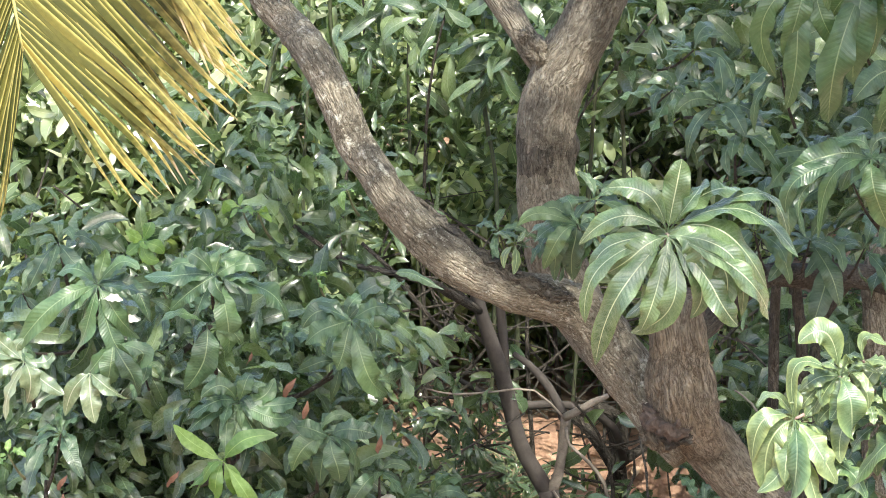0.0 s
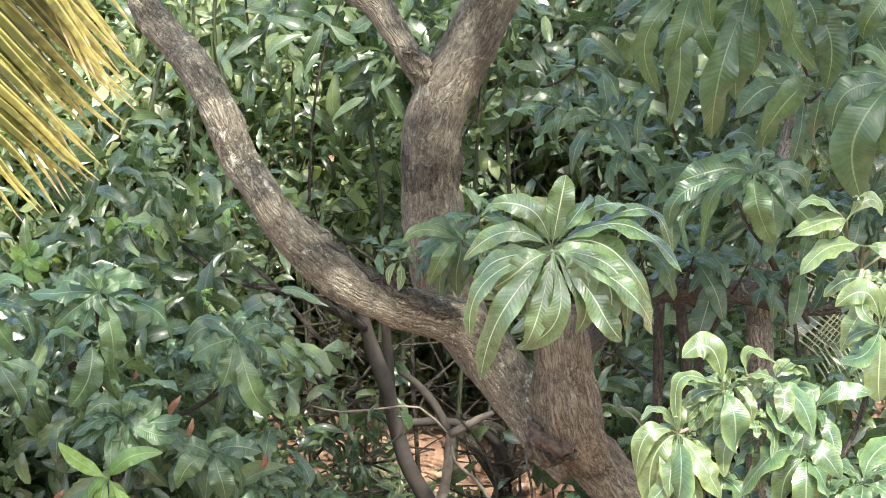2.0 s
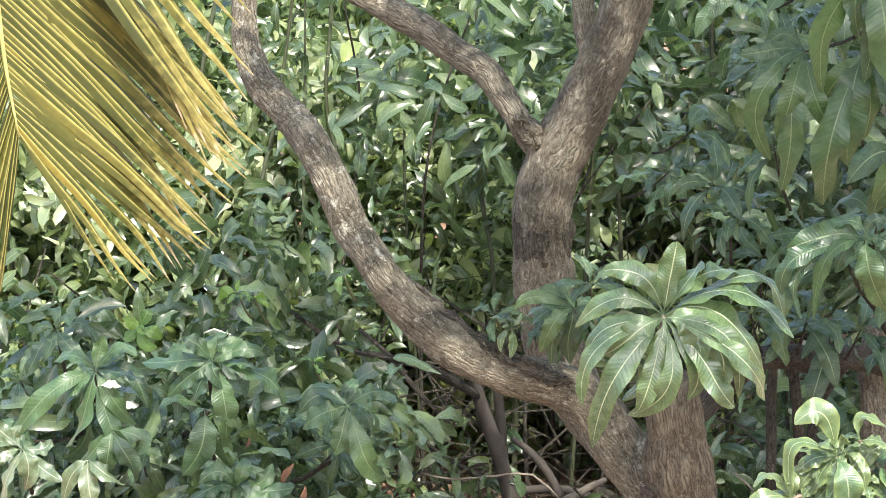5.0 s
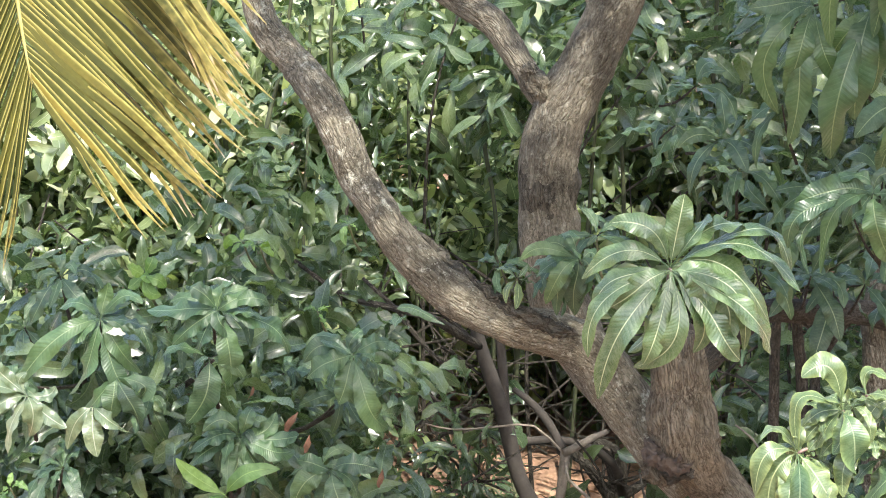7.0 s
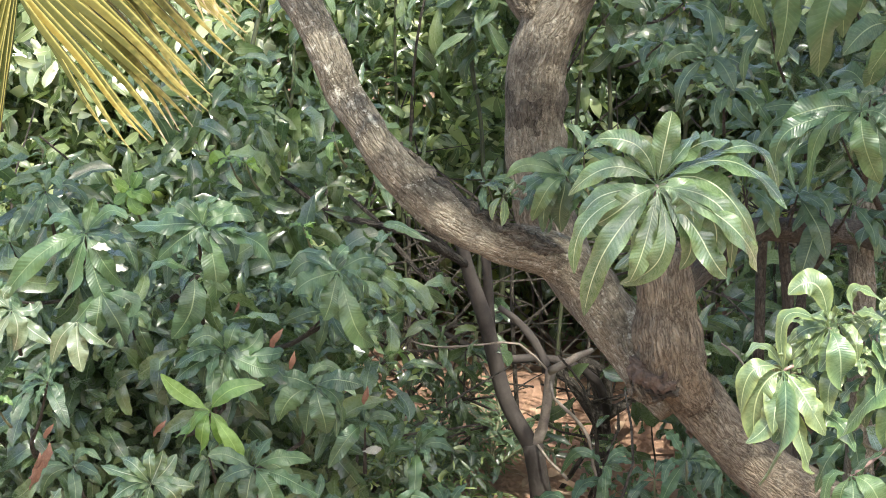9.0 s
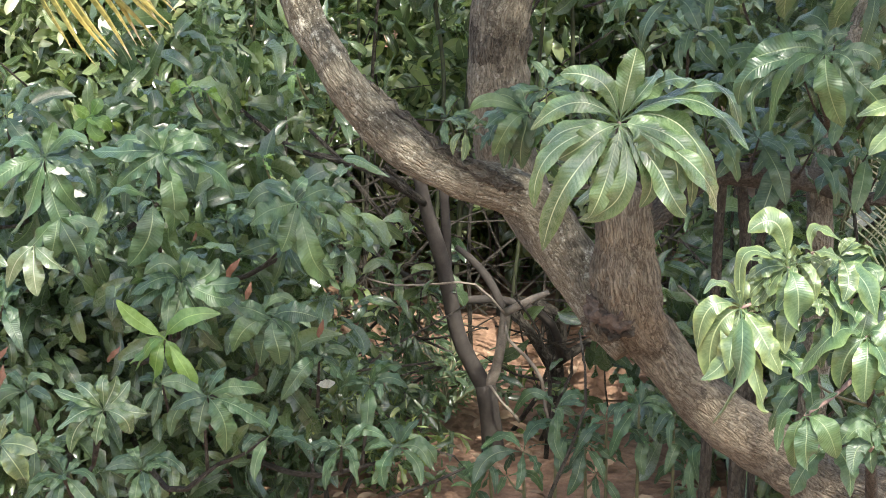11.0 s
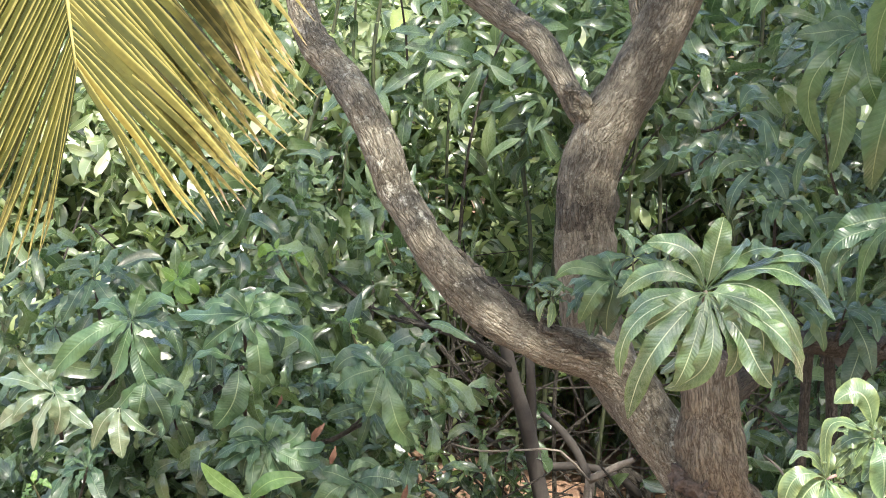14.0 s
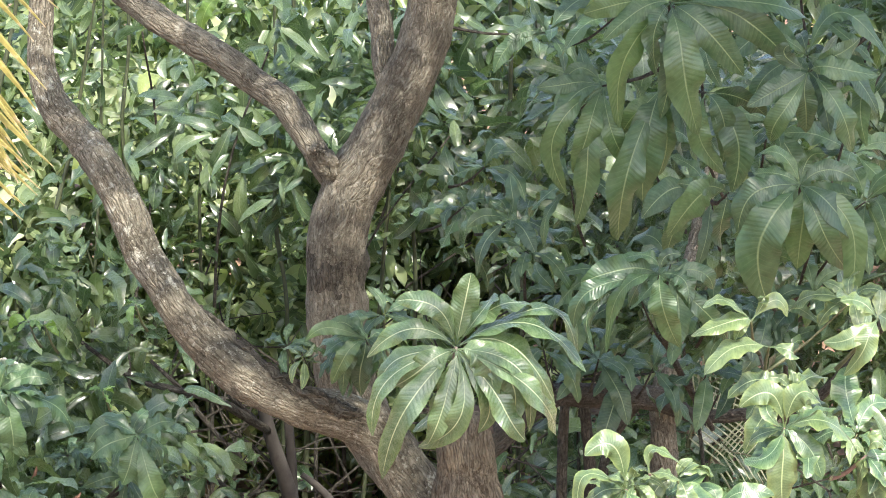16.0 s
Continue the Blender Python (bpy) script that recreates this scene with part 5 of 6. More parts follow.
thicket((-2.2, 13.6, 0), [(783, (-2.2, 13.6, 1.2), (1.2, 0.8, 1.2))], 25, material=LEAF_FAR_LIT, label="leafy sunlit shrub with pale glints", **FAR)
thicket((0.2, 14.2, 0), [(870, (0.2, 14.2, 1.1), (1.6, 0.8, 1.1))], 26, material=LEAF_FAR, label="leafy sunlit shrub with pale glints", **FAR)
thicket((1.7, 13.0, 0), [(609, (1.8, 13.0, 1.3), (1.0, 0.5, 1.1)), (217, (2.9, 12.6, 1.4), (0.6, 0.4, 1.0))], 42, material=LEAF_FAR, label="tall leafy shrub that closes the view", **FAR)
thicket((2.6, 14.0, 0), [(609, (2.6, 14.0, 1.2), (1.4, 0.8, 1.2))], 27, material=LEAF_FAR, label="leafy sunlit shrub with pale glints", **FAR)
# shrub whose glare off the leaves is put into their colour
thicket((-0.95, 10.8, 0), [(46, (-1.05, 10.8, 1.12), (0.32, 0.2, 0.17)), (40, (-0.68, 10.8, 1.25), (0.2, 0.15, 0.2)), (16, (-0.42, 10.9, 1.45), (0.14, 0.12, 0.12))], 48, 0.085, 0.44, LEAF_GLINT, "bright shrub with sun glare painted into its shiny leaves", stems=5)
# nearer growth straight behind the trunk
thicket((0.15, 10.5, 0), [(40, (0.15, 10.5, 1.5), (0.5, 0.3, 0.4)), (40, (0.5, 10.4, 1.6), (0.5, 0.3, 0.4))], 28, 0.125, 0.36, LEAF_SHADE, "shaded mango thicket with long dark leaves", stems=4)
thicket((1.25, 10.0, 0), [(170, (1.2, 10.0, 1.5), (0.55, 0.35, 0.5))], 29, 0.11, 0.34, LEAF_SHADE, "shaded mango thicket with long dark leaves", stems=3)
thicket((0.2, 11.6, 0), [(300, (0.15, 11.7, 0.3), (0.9, 0.35, 0.3))], 30, 0.09, 0.42, LEAF_FAR, "low leafy undergrowth with pale leaves", stems=2)
thicket((1.35, 9.6, 0), [(110, (1.3, 9.6, 0.35), (0.55, 0.3, 0.4)), (60, (1.0, 9.9, 0.5), (0.4, 0.3, 0.35))], 35, 0.13, 0.33, LEAF_SHADE, "dark undergrowth beside the trunk", stems=5)
thicket((1.5, 8.6, 0), [(60, (1.55, 8.5, 0.45), (0.3, 0.25, 0.4))], 36, 0.15, 0.33, LEAF_SHADE, "leafy growth at the foot of the mango", stems=3)
thicket((0.5, 11.9, 0), [(320, (0.5, 11.9, 0.55), (0.9, 0.25, 0.55))], 39, 0.085, 0.42, LEAF_FAR_LIT, "leafy undergrowth with light painted into its leaves", stems=2)
for k, (x, z, n) in enumerate(((0.496, 0.405, 7), (0.641, 0.367, 8), (0.585, 0.285, 7), (0.411, 0.268, 6), (0.729, 0.425, 7), (0.319, 0.22, 6), (0.83, 0.40, 8), (0.92, 0.30, 8))):
    seedling = thing("mango_seedling", (x + 0.02, 9.3, 0.0), "low mango seedling with drooping dark leaves", "seedling", "mango seedlings at the trunk")
    limb("stem", [(x + 0.02, 9.3, -0.02, 0.006), (x + 0.01, 9.28, z * 0.5, 0.005), (x, 9.25, z, 0.003)], TWIG_GREEN, seedling, sides=6, step=0.05, seed=520 + k)
    free_whorl(seedling, (x, 9.25, z), (x + 0.005, 9.26, z - 0.04), n, 0.15, LEAF_MATURE, 530 + k, stalk=0.003, bark=TWIG_GREEN, slim=0.24, droop=(0.9, 2.0))
    free_whorl(seedling, (x + 0.04 * (-1) ** k, 9.30, z - 0.10), (x + 0.01, 9.28, z - 0.14), n - 2, 0.13, LEAF_MATURE, 550 + k, stalk=0.003, bark=TWIG_GREEN, slim=0.24, droop=(0.9, 2.0))
    adopt(seedling)

thicket((0.35, 11.3, 0), [(230, (0.35, 11.3, 0.35), (0.75, 0.25, 0.35)), (60, (0.5, 11.3, 0.25), (0.3, 0.3, 0.25))], 41, 0.075, 0.4, LEAF_FAR_LIT, "low undergrowth behind the bare stems, leaves painted pale as if lit", stems=6)

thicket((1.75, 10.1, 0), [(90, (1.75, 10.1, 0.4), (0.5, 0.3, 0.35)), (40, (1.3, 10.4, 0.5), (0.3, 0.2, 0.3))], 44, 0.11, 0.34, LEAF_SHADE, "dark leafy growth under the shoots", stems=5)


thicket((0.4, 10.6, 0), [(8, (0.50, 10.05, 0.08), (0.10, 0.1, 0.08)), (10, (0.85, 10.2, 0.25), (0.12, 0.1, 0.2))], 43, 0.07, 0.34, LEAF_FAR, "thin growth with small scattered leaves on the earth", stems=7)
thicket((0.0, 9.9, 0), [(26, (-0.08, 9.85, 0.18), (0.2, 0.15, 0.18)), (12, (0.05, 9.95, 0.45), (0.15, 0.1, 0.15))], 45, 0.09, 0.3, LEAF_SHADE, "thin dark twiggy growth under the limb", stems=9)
# takes the lit leaf colour to brighten the dark gap behind the stems
thicket((0.75, 11.0, 0), [(80, (0.85, 11.0, 0.40), (0.40, 0.3, 0.35)), (60, (0.15, 11.15, 0.50), (0.5, 0.2, 0.3)), (45, (0.30, 10.95, 0.80), (0.40, 0.15, 0.25)), (30, (0.55, 10.7, 0.62), (0.2, 0.12, 0.2))], 34, 0.1, 0.34, LEAF_FAR_LIT, "twiggy undergrowth with small leaves painted pale as if lit", stems=8)

PALE_AT = (-0.156, 9.279, 0.512)
thicket((PALE_AT[0], PALE_AT[1], 0), [(34, PALE_AT, (0.16, 0.12, 0.2))], 47, 0.055, 0.34, LEAF_FAR, "low pale sunlit seedlings at the edge of the earth", stems=3)

thicket((-0.02, 9.6, 0), [(46, (-0.10, 9.62, 0.16), (0.22, 0.14, 0.16)), (22, (0.10, 9.55, 0.12), (0.10, 0.1, 0.10))], 49, 0.075, 0.24, LEAF_FAR, "low undergrowth of narrow pale-lit leaves on the earth", stems=4)

# ---- bare-stemmed small tree in the shade ----
small = thing("sapling", (0.353, 9.953, 0.009), "dark forked small tree with bare leaning stems", "tree")
small.location.z = 0
bpy.context.view_layer.update()
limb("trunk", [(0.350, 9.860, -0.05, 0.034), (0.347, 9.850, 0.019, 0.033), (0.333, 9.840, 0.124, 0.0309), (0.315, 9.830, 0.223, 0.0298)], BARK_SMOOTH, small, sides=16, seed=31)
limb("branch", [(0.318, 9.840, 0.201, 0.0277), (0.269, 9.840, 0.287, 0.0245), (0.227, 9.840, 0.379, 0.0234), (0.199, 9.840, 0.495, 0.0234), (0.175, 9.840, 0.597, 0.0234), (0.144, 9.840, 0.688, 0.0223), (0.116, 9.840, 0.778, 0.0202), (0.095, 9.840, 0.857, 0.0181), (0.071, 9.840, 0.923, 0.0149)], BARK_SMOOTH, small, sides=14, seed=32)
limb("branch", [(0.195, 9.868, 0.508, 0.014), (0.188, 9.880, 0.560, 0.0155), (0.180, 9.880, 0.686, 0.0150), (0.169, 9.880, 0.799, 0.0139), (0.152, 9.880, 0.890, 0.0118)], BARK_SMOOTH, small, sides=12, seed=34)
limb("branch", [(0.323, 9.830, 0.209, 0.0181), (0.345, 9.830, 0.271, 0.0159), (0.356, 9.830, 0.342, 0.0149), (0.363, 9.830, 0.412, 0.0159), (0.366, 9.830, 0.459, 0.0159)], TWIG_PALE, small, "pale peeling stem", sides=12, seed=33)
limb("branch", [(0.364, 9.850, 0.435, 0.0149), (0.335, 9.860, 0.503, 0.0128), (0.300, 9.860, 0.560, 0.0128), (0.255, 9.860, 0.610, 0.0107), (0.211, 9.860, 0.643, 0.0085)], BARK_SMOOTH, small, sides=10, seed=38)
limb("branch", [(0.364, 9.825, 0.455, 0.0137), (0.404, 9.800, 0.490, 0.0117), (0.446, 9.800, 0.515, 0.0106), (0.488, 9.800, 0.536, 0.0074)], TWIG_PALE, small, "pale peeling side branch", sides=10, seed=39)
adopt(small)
dark = thing("sapling", (0.561, 10.28, 0.0), "crooked small tree with deep shade put into its bark colour", "tree")
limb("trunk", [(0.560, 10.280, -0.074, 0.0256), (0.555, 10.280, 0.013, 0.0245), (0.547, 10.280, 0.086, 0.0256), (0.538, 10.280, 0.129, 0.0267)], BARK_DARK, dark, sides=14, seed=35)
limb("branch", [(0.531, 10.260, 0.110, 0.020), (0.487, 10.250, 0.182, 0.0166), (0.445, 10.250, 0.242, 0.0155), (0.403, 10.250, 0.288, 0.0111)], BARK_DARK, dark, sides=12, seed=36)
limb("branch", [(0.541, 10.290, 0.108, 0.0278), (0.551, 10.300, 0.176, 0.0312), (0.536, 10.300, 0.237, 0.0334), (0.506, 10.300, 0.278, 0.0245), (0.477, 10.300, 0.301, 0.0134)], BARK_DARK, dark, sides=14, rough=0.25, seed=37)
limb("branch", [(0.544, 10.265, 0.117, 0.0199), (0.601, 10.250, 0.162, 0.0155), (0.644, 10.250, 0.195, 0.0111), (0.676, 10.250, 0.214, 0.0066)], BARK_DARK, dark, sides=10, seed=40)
adopt(dark)

# ---- coconut palm ----
def palm_material():
    m, t, p, out = shader("palm_leaflet")
    uv = t.nodes.new("ShaderNodeUVMap")
    uv.uv_map = "leaf"
    xyz = t.nodes.new("ShaderNodeSeparateXYZ")
    t.links.new(uv.outputs[0], xyz.inputs[0])
    rnd = t.nodes.new("ShaderNodeObjectInfo").outputs["Random"]
    place = t.nodes.new("ShaderNodeTexCoord")
    streak = node(t, "TexNoise", Scale=30.0, Detail=5.0)
    t.links.new(place.outputs["Object"], streak.inputs["Vector"])
    tone = ramp(t, rnd, [(0.0, (0.052, 0.062, 0.013)), (0.7, (0.078, 0.086, 0.017)), (0.92, (0.12, 0.12, 0.024)), (1.0, (0.27, 0.21, 0.04))])
    grown = maths(t, "ADD", xyz.outputs[1], maths(t, "MULTIPLY", maths(t, "SUBTRACT", streak.outputs["Fac"], 0.5), 0.5))
    old = ramp(t, grown, [(0.62, (0, 0, 0)), (1.02, (1, 1, 1))])
    col = mixed(t, maths(t, "MULTIPLY", old, 0.8), tone, (0.42, 0.36, 0.115))
    dead = ramp(t, grown, [(0.93, (0, 0, 0)), (1.05, (1, 1, 1))])
    col = mixed(t, dead, col, (0.45, 0.36, 0.25))
    across = maths(t, "MULTIPLY", maths(t, "ABSOLUTE", maths(t, "SUBTRACT", xyz.outputs[0], 0.5)), 2.0)
    # yellow midrib, painted wider to imitate the sunlit half of the fold
    rib = maths(t, "SUBTRACT", 1.0, maths(t, "DIVIDE", across, 0.26), clamp=True)
    col = mixed(t, maths(t, "MULTIPLY", rib, 0.8), col, (0.46, 0.42, 0.14))
    lines = node(t, "TexWave", Scale=9.0, Distortion=0.4)
    t.links.new(uv.outputs[0], lines.inputs["Vector"])
    shade = ramp(t, streak.outputs["Fac"], [(0.3, (0.75, 0.75, 0.7)), (0.7, (1.15, 1.12, 1.1))])
    col = mixed(t, 0.8, col, shade, "MULTIPLY")
    t.links.new(col, p.inputs["Base Color"])
    p.inputs["Roughness"].default_value = 0.42
    bump = node(t, "Bump", Strength=0.3, Distance=0.002)
    t.links.new(lines.outputs["Fac"], bump.inputs["Height"])
    t.links.new(bump.outputs[0], p.inputs["Normal"])
    thin = node(t, "BsdfTranslucent")
    t.links.new(col, thin.inputs["Color"])
    both = t.nodes.new("ShaderNodeMixShader")
    both.inputs[0].default_value = 0.34
    t.links.new(p.outputs[0], both.inputs[1])
    t.links.new(thin.outputs[0], both.inputs[2])
    t.links.new(both.outputs[0], out.inputs["Surface"])
    return m


PALM_LEAF = palm_material()
PALM_RIB = plain_material("palm_rib", (0.30, 0.28, 0.09), (0.42, 0.38, 0.14), 25.0, 0.5)


def leaflet_mesh(seed, droop):
    """A folded coconut leaflet, one metre long."""
    rng = random.Random(seed)
    nv, s = 12, np.linspace(0, 1, 13)
    ang = -droop * s ** 1.6
    y = np.concatenate([[0], np.cumsum(np.cos((ang[1:] + ang[:-1]) / 2))]) / nv
    z = np.concatenate([[0], np.cumsum(np.sin((ang[1:] + ang[:-1]) / 2))]) / nv
    w = 0.0275 * np.minimum(1, 0.45 + s * 3) * np.clip(1 - s ** 3.0, 0.05, 1)
    v, u = [], []
    for i in range(nv + 1):
        bend = 0.012 * math.sin(s[i] * 9 + seed) * s[i]
        for j, c in enumerate((-1, -0.5, 0, 0.5, 1)):
            v.append((c * w[i] * 0.84 + bend, y[i], z[i] - abs(c) * w[i] * 0.75))
            u.append((j / 4, s[i]))
    f = [(i * 5 + j, i * 5 + j + 1, i * 5 + j + 6, i * 5 + j + 5) for i in range(nv) for j in range(4)]
    ob = put("leaflet", v, f, PALM_LEAF, uvs=u)
    me = ob.data
    bpy.data.objects.remove(ob)
    return me


palm = thing("coconut_palm", (-2.3, 4.6, 0), "coconut palm with a yellowing frond that hangs down", "palm")
limb("trunk", [(-2.3, 4.6, -0.1, 0.17), (-2.25, 4.62, 1.5, 0.13), (-2.2, 4.65, 3.2, 0.12), (-2.2, 4.7, 4.6, 0.12)], BARK_DARK, palm, sides=20, step=0.08, rough=0.05, seed=41)
RACHIS = [(-2.15, 4.72, 4.55, 0.03), (-1.7, 5.1, 4.75, 0.022), (-1.15, 5.55, 4.4, 0.015), (-0.800, 6.105, 3.584, 0.012), (-0.775, 6.085, 3.232, 0.007), (-0.760, 6.075, 2.963, 0.0045), (-0.750, 6.070, 2.846, 0.0034), (-0.742, 6.070, 2.784, 0.0026), (-0.732, 6.066, 2.720, 0.0016)]
rachis_arrays = tube(RACHIS, sides=8, step=0.04, rough=0.03, seed=42)
frond = put("frond", rachis_arrays[0], rachis_arrays[1], PALM_RIB, palm, "yellow-green frond with brown leaflet tips", pipe=rachis_arrays[2])
LEAFLETS = [leaflet_mesh(i, 0.1 + 0.07 * i) for i in range(6)]
path = spline(RACHIS, 0.012)
arc = np.concatenate([[0], np.cumsum(np.linalg.norm(np.diff(path[:, :3], axis=0), axis=1))])
rng_p = random.Random(77)
total, k = arc[-1], 0
for side in (1, -1):
    s = 0.9
    while s < total - 0.01:
        i = int(np.searchsorted(arc, s))
        a = Vector(path[i, :3])
        d = Vector(path[min(i + 1, len(path) - 1), :3] - path[max(i - 2, 0), :3]).normalized()
        q = max(0.0, (total - s))
        open_angle = radians((13 + 25.5 * min(1, q / 0.07) ** 0.6) * (1.0 if side > 0 else 0.72) + 7 * min(0.6, q) + rng_p.uniform(-1, 1))
        right = Vector((1, 0.25, 0))
        right = (right - d * right.dot(d)).normalized()
        way = d * math.cos(open_angle) + right * side * math.sin(open_angle)
        size = (0.30 + 0.13 * min(1, q / 0.05) + 0.54 * min(0.55, q)) * rng_p.uniform(0.93, 1.05)
        ob = new("leaflet", LEAFLETS[rng_p.randrange(6)])
        ob.parent = frond
        up = (Vector((0.1, -0.9, 0.45)) if side > 0 else Vector((0.75, -0.6, 0.3))) + Vector((rng_p.uniform(-1, 1), 0, rng_p.uniform(-1, 1))) * 0.1
        ob.matrix_basis = leaf_pose(a, way, up, size, 0.42 if side > 0 else -0.5) @ Matrix.Diagonal((1.0 if side > 0 else 0.62, 1, 1, 1))
        s += (0.0056 + 0.0098 * min(1, q / 0.09)) * rng_p.uniform(0.88, 1.12)
PALM_DRY = plain_material("dry_leaflet", (0.16, 0.11, 0.085), (0.36, 0.28, 0.215), 25.0, 0.7, 0.25)
dry_meshes = []
for me in LEAFLETS[2:5]:
    dried = me.copy()
    dried.materials.clear()
    dried.materials.append(PALM_DRY)
    dry_meshes.append(dried)
for k in range(8):
    s = total - (0.80 + 0.035 * k)
    i = int(np.searchsorted(arc, s))
    a = Vector(path[i, :3])
    d = Vector(path[i + 1, :3] - path[i - 2, :3]).normalized()
    open_angle = radians(47 + 0.6 * k + rng_p.uniform(-3, 3))
    way = d * math.cos(open_angle) + Vector((1, 0.25, 0)).normalized() * math.sin(open_angle)
    ob = new("leaflet", dry_meshes[k % 3])
    ob.parent = frond
    m = leaf_pose(a + Vector((0, 0.02, 0)), way, (0.3, -0.8, 0.4), 0.74 * rng_p.uniform(0.9, 1.08), rng_p.uniform(-0.6, 0.6))
    ob.matrix_basis = m @ Matrix.Diagonal((0.36, 1, 0.9, 1))
adopt(palm)

# ---- bare twigs, dead leaves, litter and small plants in the shade ----
def twig_thing(at, paths, material, label, seed):
    t = thing("bare_branch", at, label, "branch", "bare branches in the shade")
    for k, pts in enumerate(paths):
        limb("twig", pts, material, t, sides=7, step=0.05, rough=0.12, seed=seed + k)
    adopt(t)


twig_thing((-0.25, 10.2, 0), [
    [(-0.422, 9.709, 1.096, 0.0062), (-0.274, 9.581, 1.036, 0.0081), (-0.145, 9.476, 1.041, 0.0105), (-0.034, 9.467, 1.014, 0.0124), (0.029, 9.589, 0.930, 0.0136), (0.110, 9.830, 0.790, 0.0125)],
    [(-0.129, 9.472, 1.029, 0.0074), (-0.034, 9.434, 0.925, 0.0068), (0.029, 9.459, 0.848, 0.0056)],
    [(-0.224, 9.505, 1.118, 0.005), (-0.129, 9.475, 1.037, 0.0074)],
], BARK_DARK, "long dark bare branch that leans under the limb", 601)
twig_thing((0.2, 10.05, 0), [
    [(-0.060, 10.060, 0.560, 0.005), (0.049, 10.050, 0.486, 0.0076), (0.105, 10.050, 0.453, 0.0109), (0.173, 10.050, 0.414, 0.0141), (0.261, 10.050, 0.400, 0.0141), (0.338, 10.050, 0.406, 0.0130), (0.426, 10.050, 0.389, 0.0130), (0.52, 10.12, 0.30, 0.013), (0.56, 10.2, 0.15, 0.014)],
], BARK_SMOOTH, "dark crooked branch lying across the bare stems", 611)
twig_thing((0.08, 9.9, 0), [
    [(-0.071, 9.900, 0.547, 0.0054), (0.037, 9.900, 0.563, 0.0054), (0.165, 9.870, 0.587, 0.0048)],
    [(-0.056, 9.900, 0.446, 0.0043), (0.028, 9.900, 0.493, 0.0043), (0.091, 9.900, 0.536, 0.0043), (0.165, 9.870, 0.570, 0.0037)],
    [(0.051, 9.900, 0.476, 0.0021), (0.097, 9.900, 0.396, 0.0027), (0.143, 9.900, 0.339, 0.0021)],
    [(0.106, 9.900, 0.291, 0.0021), (0.113, 9.900, 0.397, 0.0021), (0.115, 9.900, 0.484, 0.0021)],
    [(-0.119, 9.900, 0.382, 0.0027), (-0.034, 9.900, 0.420, 0.0032), (0.062, 9.900, 0.459, 0.0027)],
    [(0.538, 9.900, 0.460, 0.0027), (0.562, 9.900, 0.415, 0.0032), (0.555, 9.900, 0.356, 0.0032)],
    [(-0.007, 9.900, 0.876, 0.0075), (0.037, 9.900, 0.832, 0.0086), (0.091, 9.870, 0.794, 0.0075)],
    [(-0.003, 9.900, 0.762, 0.0048), (0.063, 9.900, 0.719, 0.0054), (0.131, 9.870, 0.664, 0.0043)],
], BARK_DARK, "thin dark dead twigs crossing each other", 614)
twig_thing((0.45, 9.75, 0), [
    [(0.366, 9.81, 0.430, 0.004), (0.375, 9.750, 0.400, 0.0047), (0.432, 9.750, 0.344, 0.0053), (0.478, 9.750, 0.276, 0.0058), (0.493, 9.750, 0.194, 0.0053), (0.519, 9.750, 0.101, 0.0037), (0.555, 9.750, 0.0, 0.0037)],
    [(-0.048, 9.750, 0.578, 0.0026), (0.038, 9.750, 0.559, 0.0032), (0.166, 9.790, 0.553, 0.0032), (0.272, 9.80, 0.551, 0.0032), (0.36, 9.81, 0.46, 0.0032)],
    [(0.330, 9.80, 0.230, 0.0042), (0.363, 9.750, 0.201, 0.0042), (0.397, 9.750, 0.167, 0.0047), (0.420, 9.750, 0.138, 0.0053)],
    [(0.723, 8.252, 1.186, 0.002), (0.765, 8.240, 1.154, 0.003), (0.788, 8.178, 1.127, 0.0035), (0.816, 8.002, 1.083, 0.004)],
], TWIG_PALE, "thin pale dry twigs among the leaves", 621)
stem_rng = random.Random(5)
for k in range(11):
    x0 = -0.75 + 0.17 * k + stem_rng.uniform(-0.05, 0.05)
    y0 = 10.55 + stem_rng.uniform(-0.15, 0.3)
    lean = stem_rng.uniform(-0.12, 0.12)
    top = stem_rng.uniform(1.9, 2.5)
    t = thing("sapling", (x0, y0, 0), "slim upright green-brown stem in the thicket", "tree", "slim stems in the thicket")
    r0 = stem_rng.uniform(0.004, 0.008)
    limb("trunk", [(x0, y0, -0.03, r0 * 1.3), (x0 + lean * 0.4 + stem_rng.uniform(-0.05, 0.05), y0, top * 0.4, r0 * 1.1), (x0 + lean * 0.7 + stem_rng.uniform(-0.05, 0.05), y0, top * 0.58, r0 * 1.1), (x0 + lean, y0 + 0.03, top * 0.75, r0), (x0 + lean * 1.2 + stem_rng.uniform(-0.08, 0.08), y0, top, r0 * 0.6)], STEM_GREEN, t, sides=7, step=0.05, rough=0.3, seed=630 + k)
    adopt(t)
    tufts = np.array([(x0 + lean * (0.5 + 0.6 * q) + stem_rng.uniform(-0.1, 0.1), y0 + stem_rng.uniform(-0.1, 0.1), top * q) for q in (0.5, 0.6, 0.7, 0.8, 0.9, 1.0)])
    crown = foliage("crown", tufts, LEAF_FAR if k % 2 else LEAF_SHADE, t, 0.10, 0.36, 640 + k, per=3 if x0 > -0.1 else 6)
    crown.matrix_parent_inverse = Matrix.Translation(t.location).inverted()

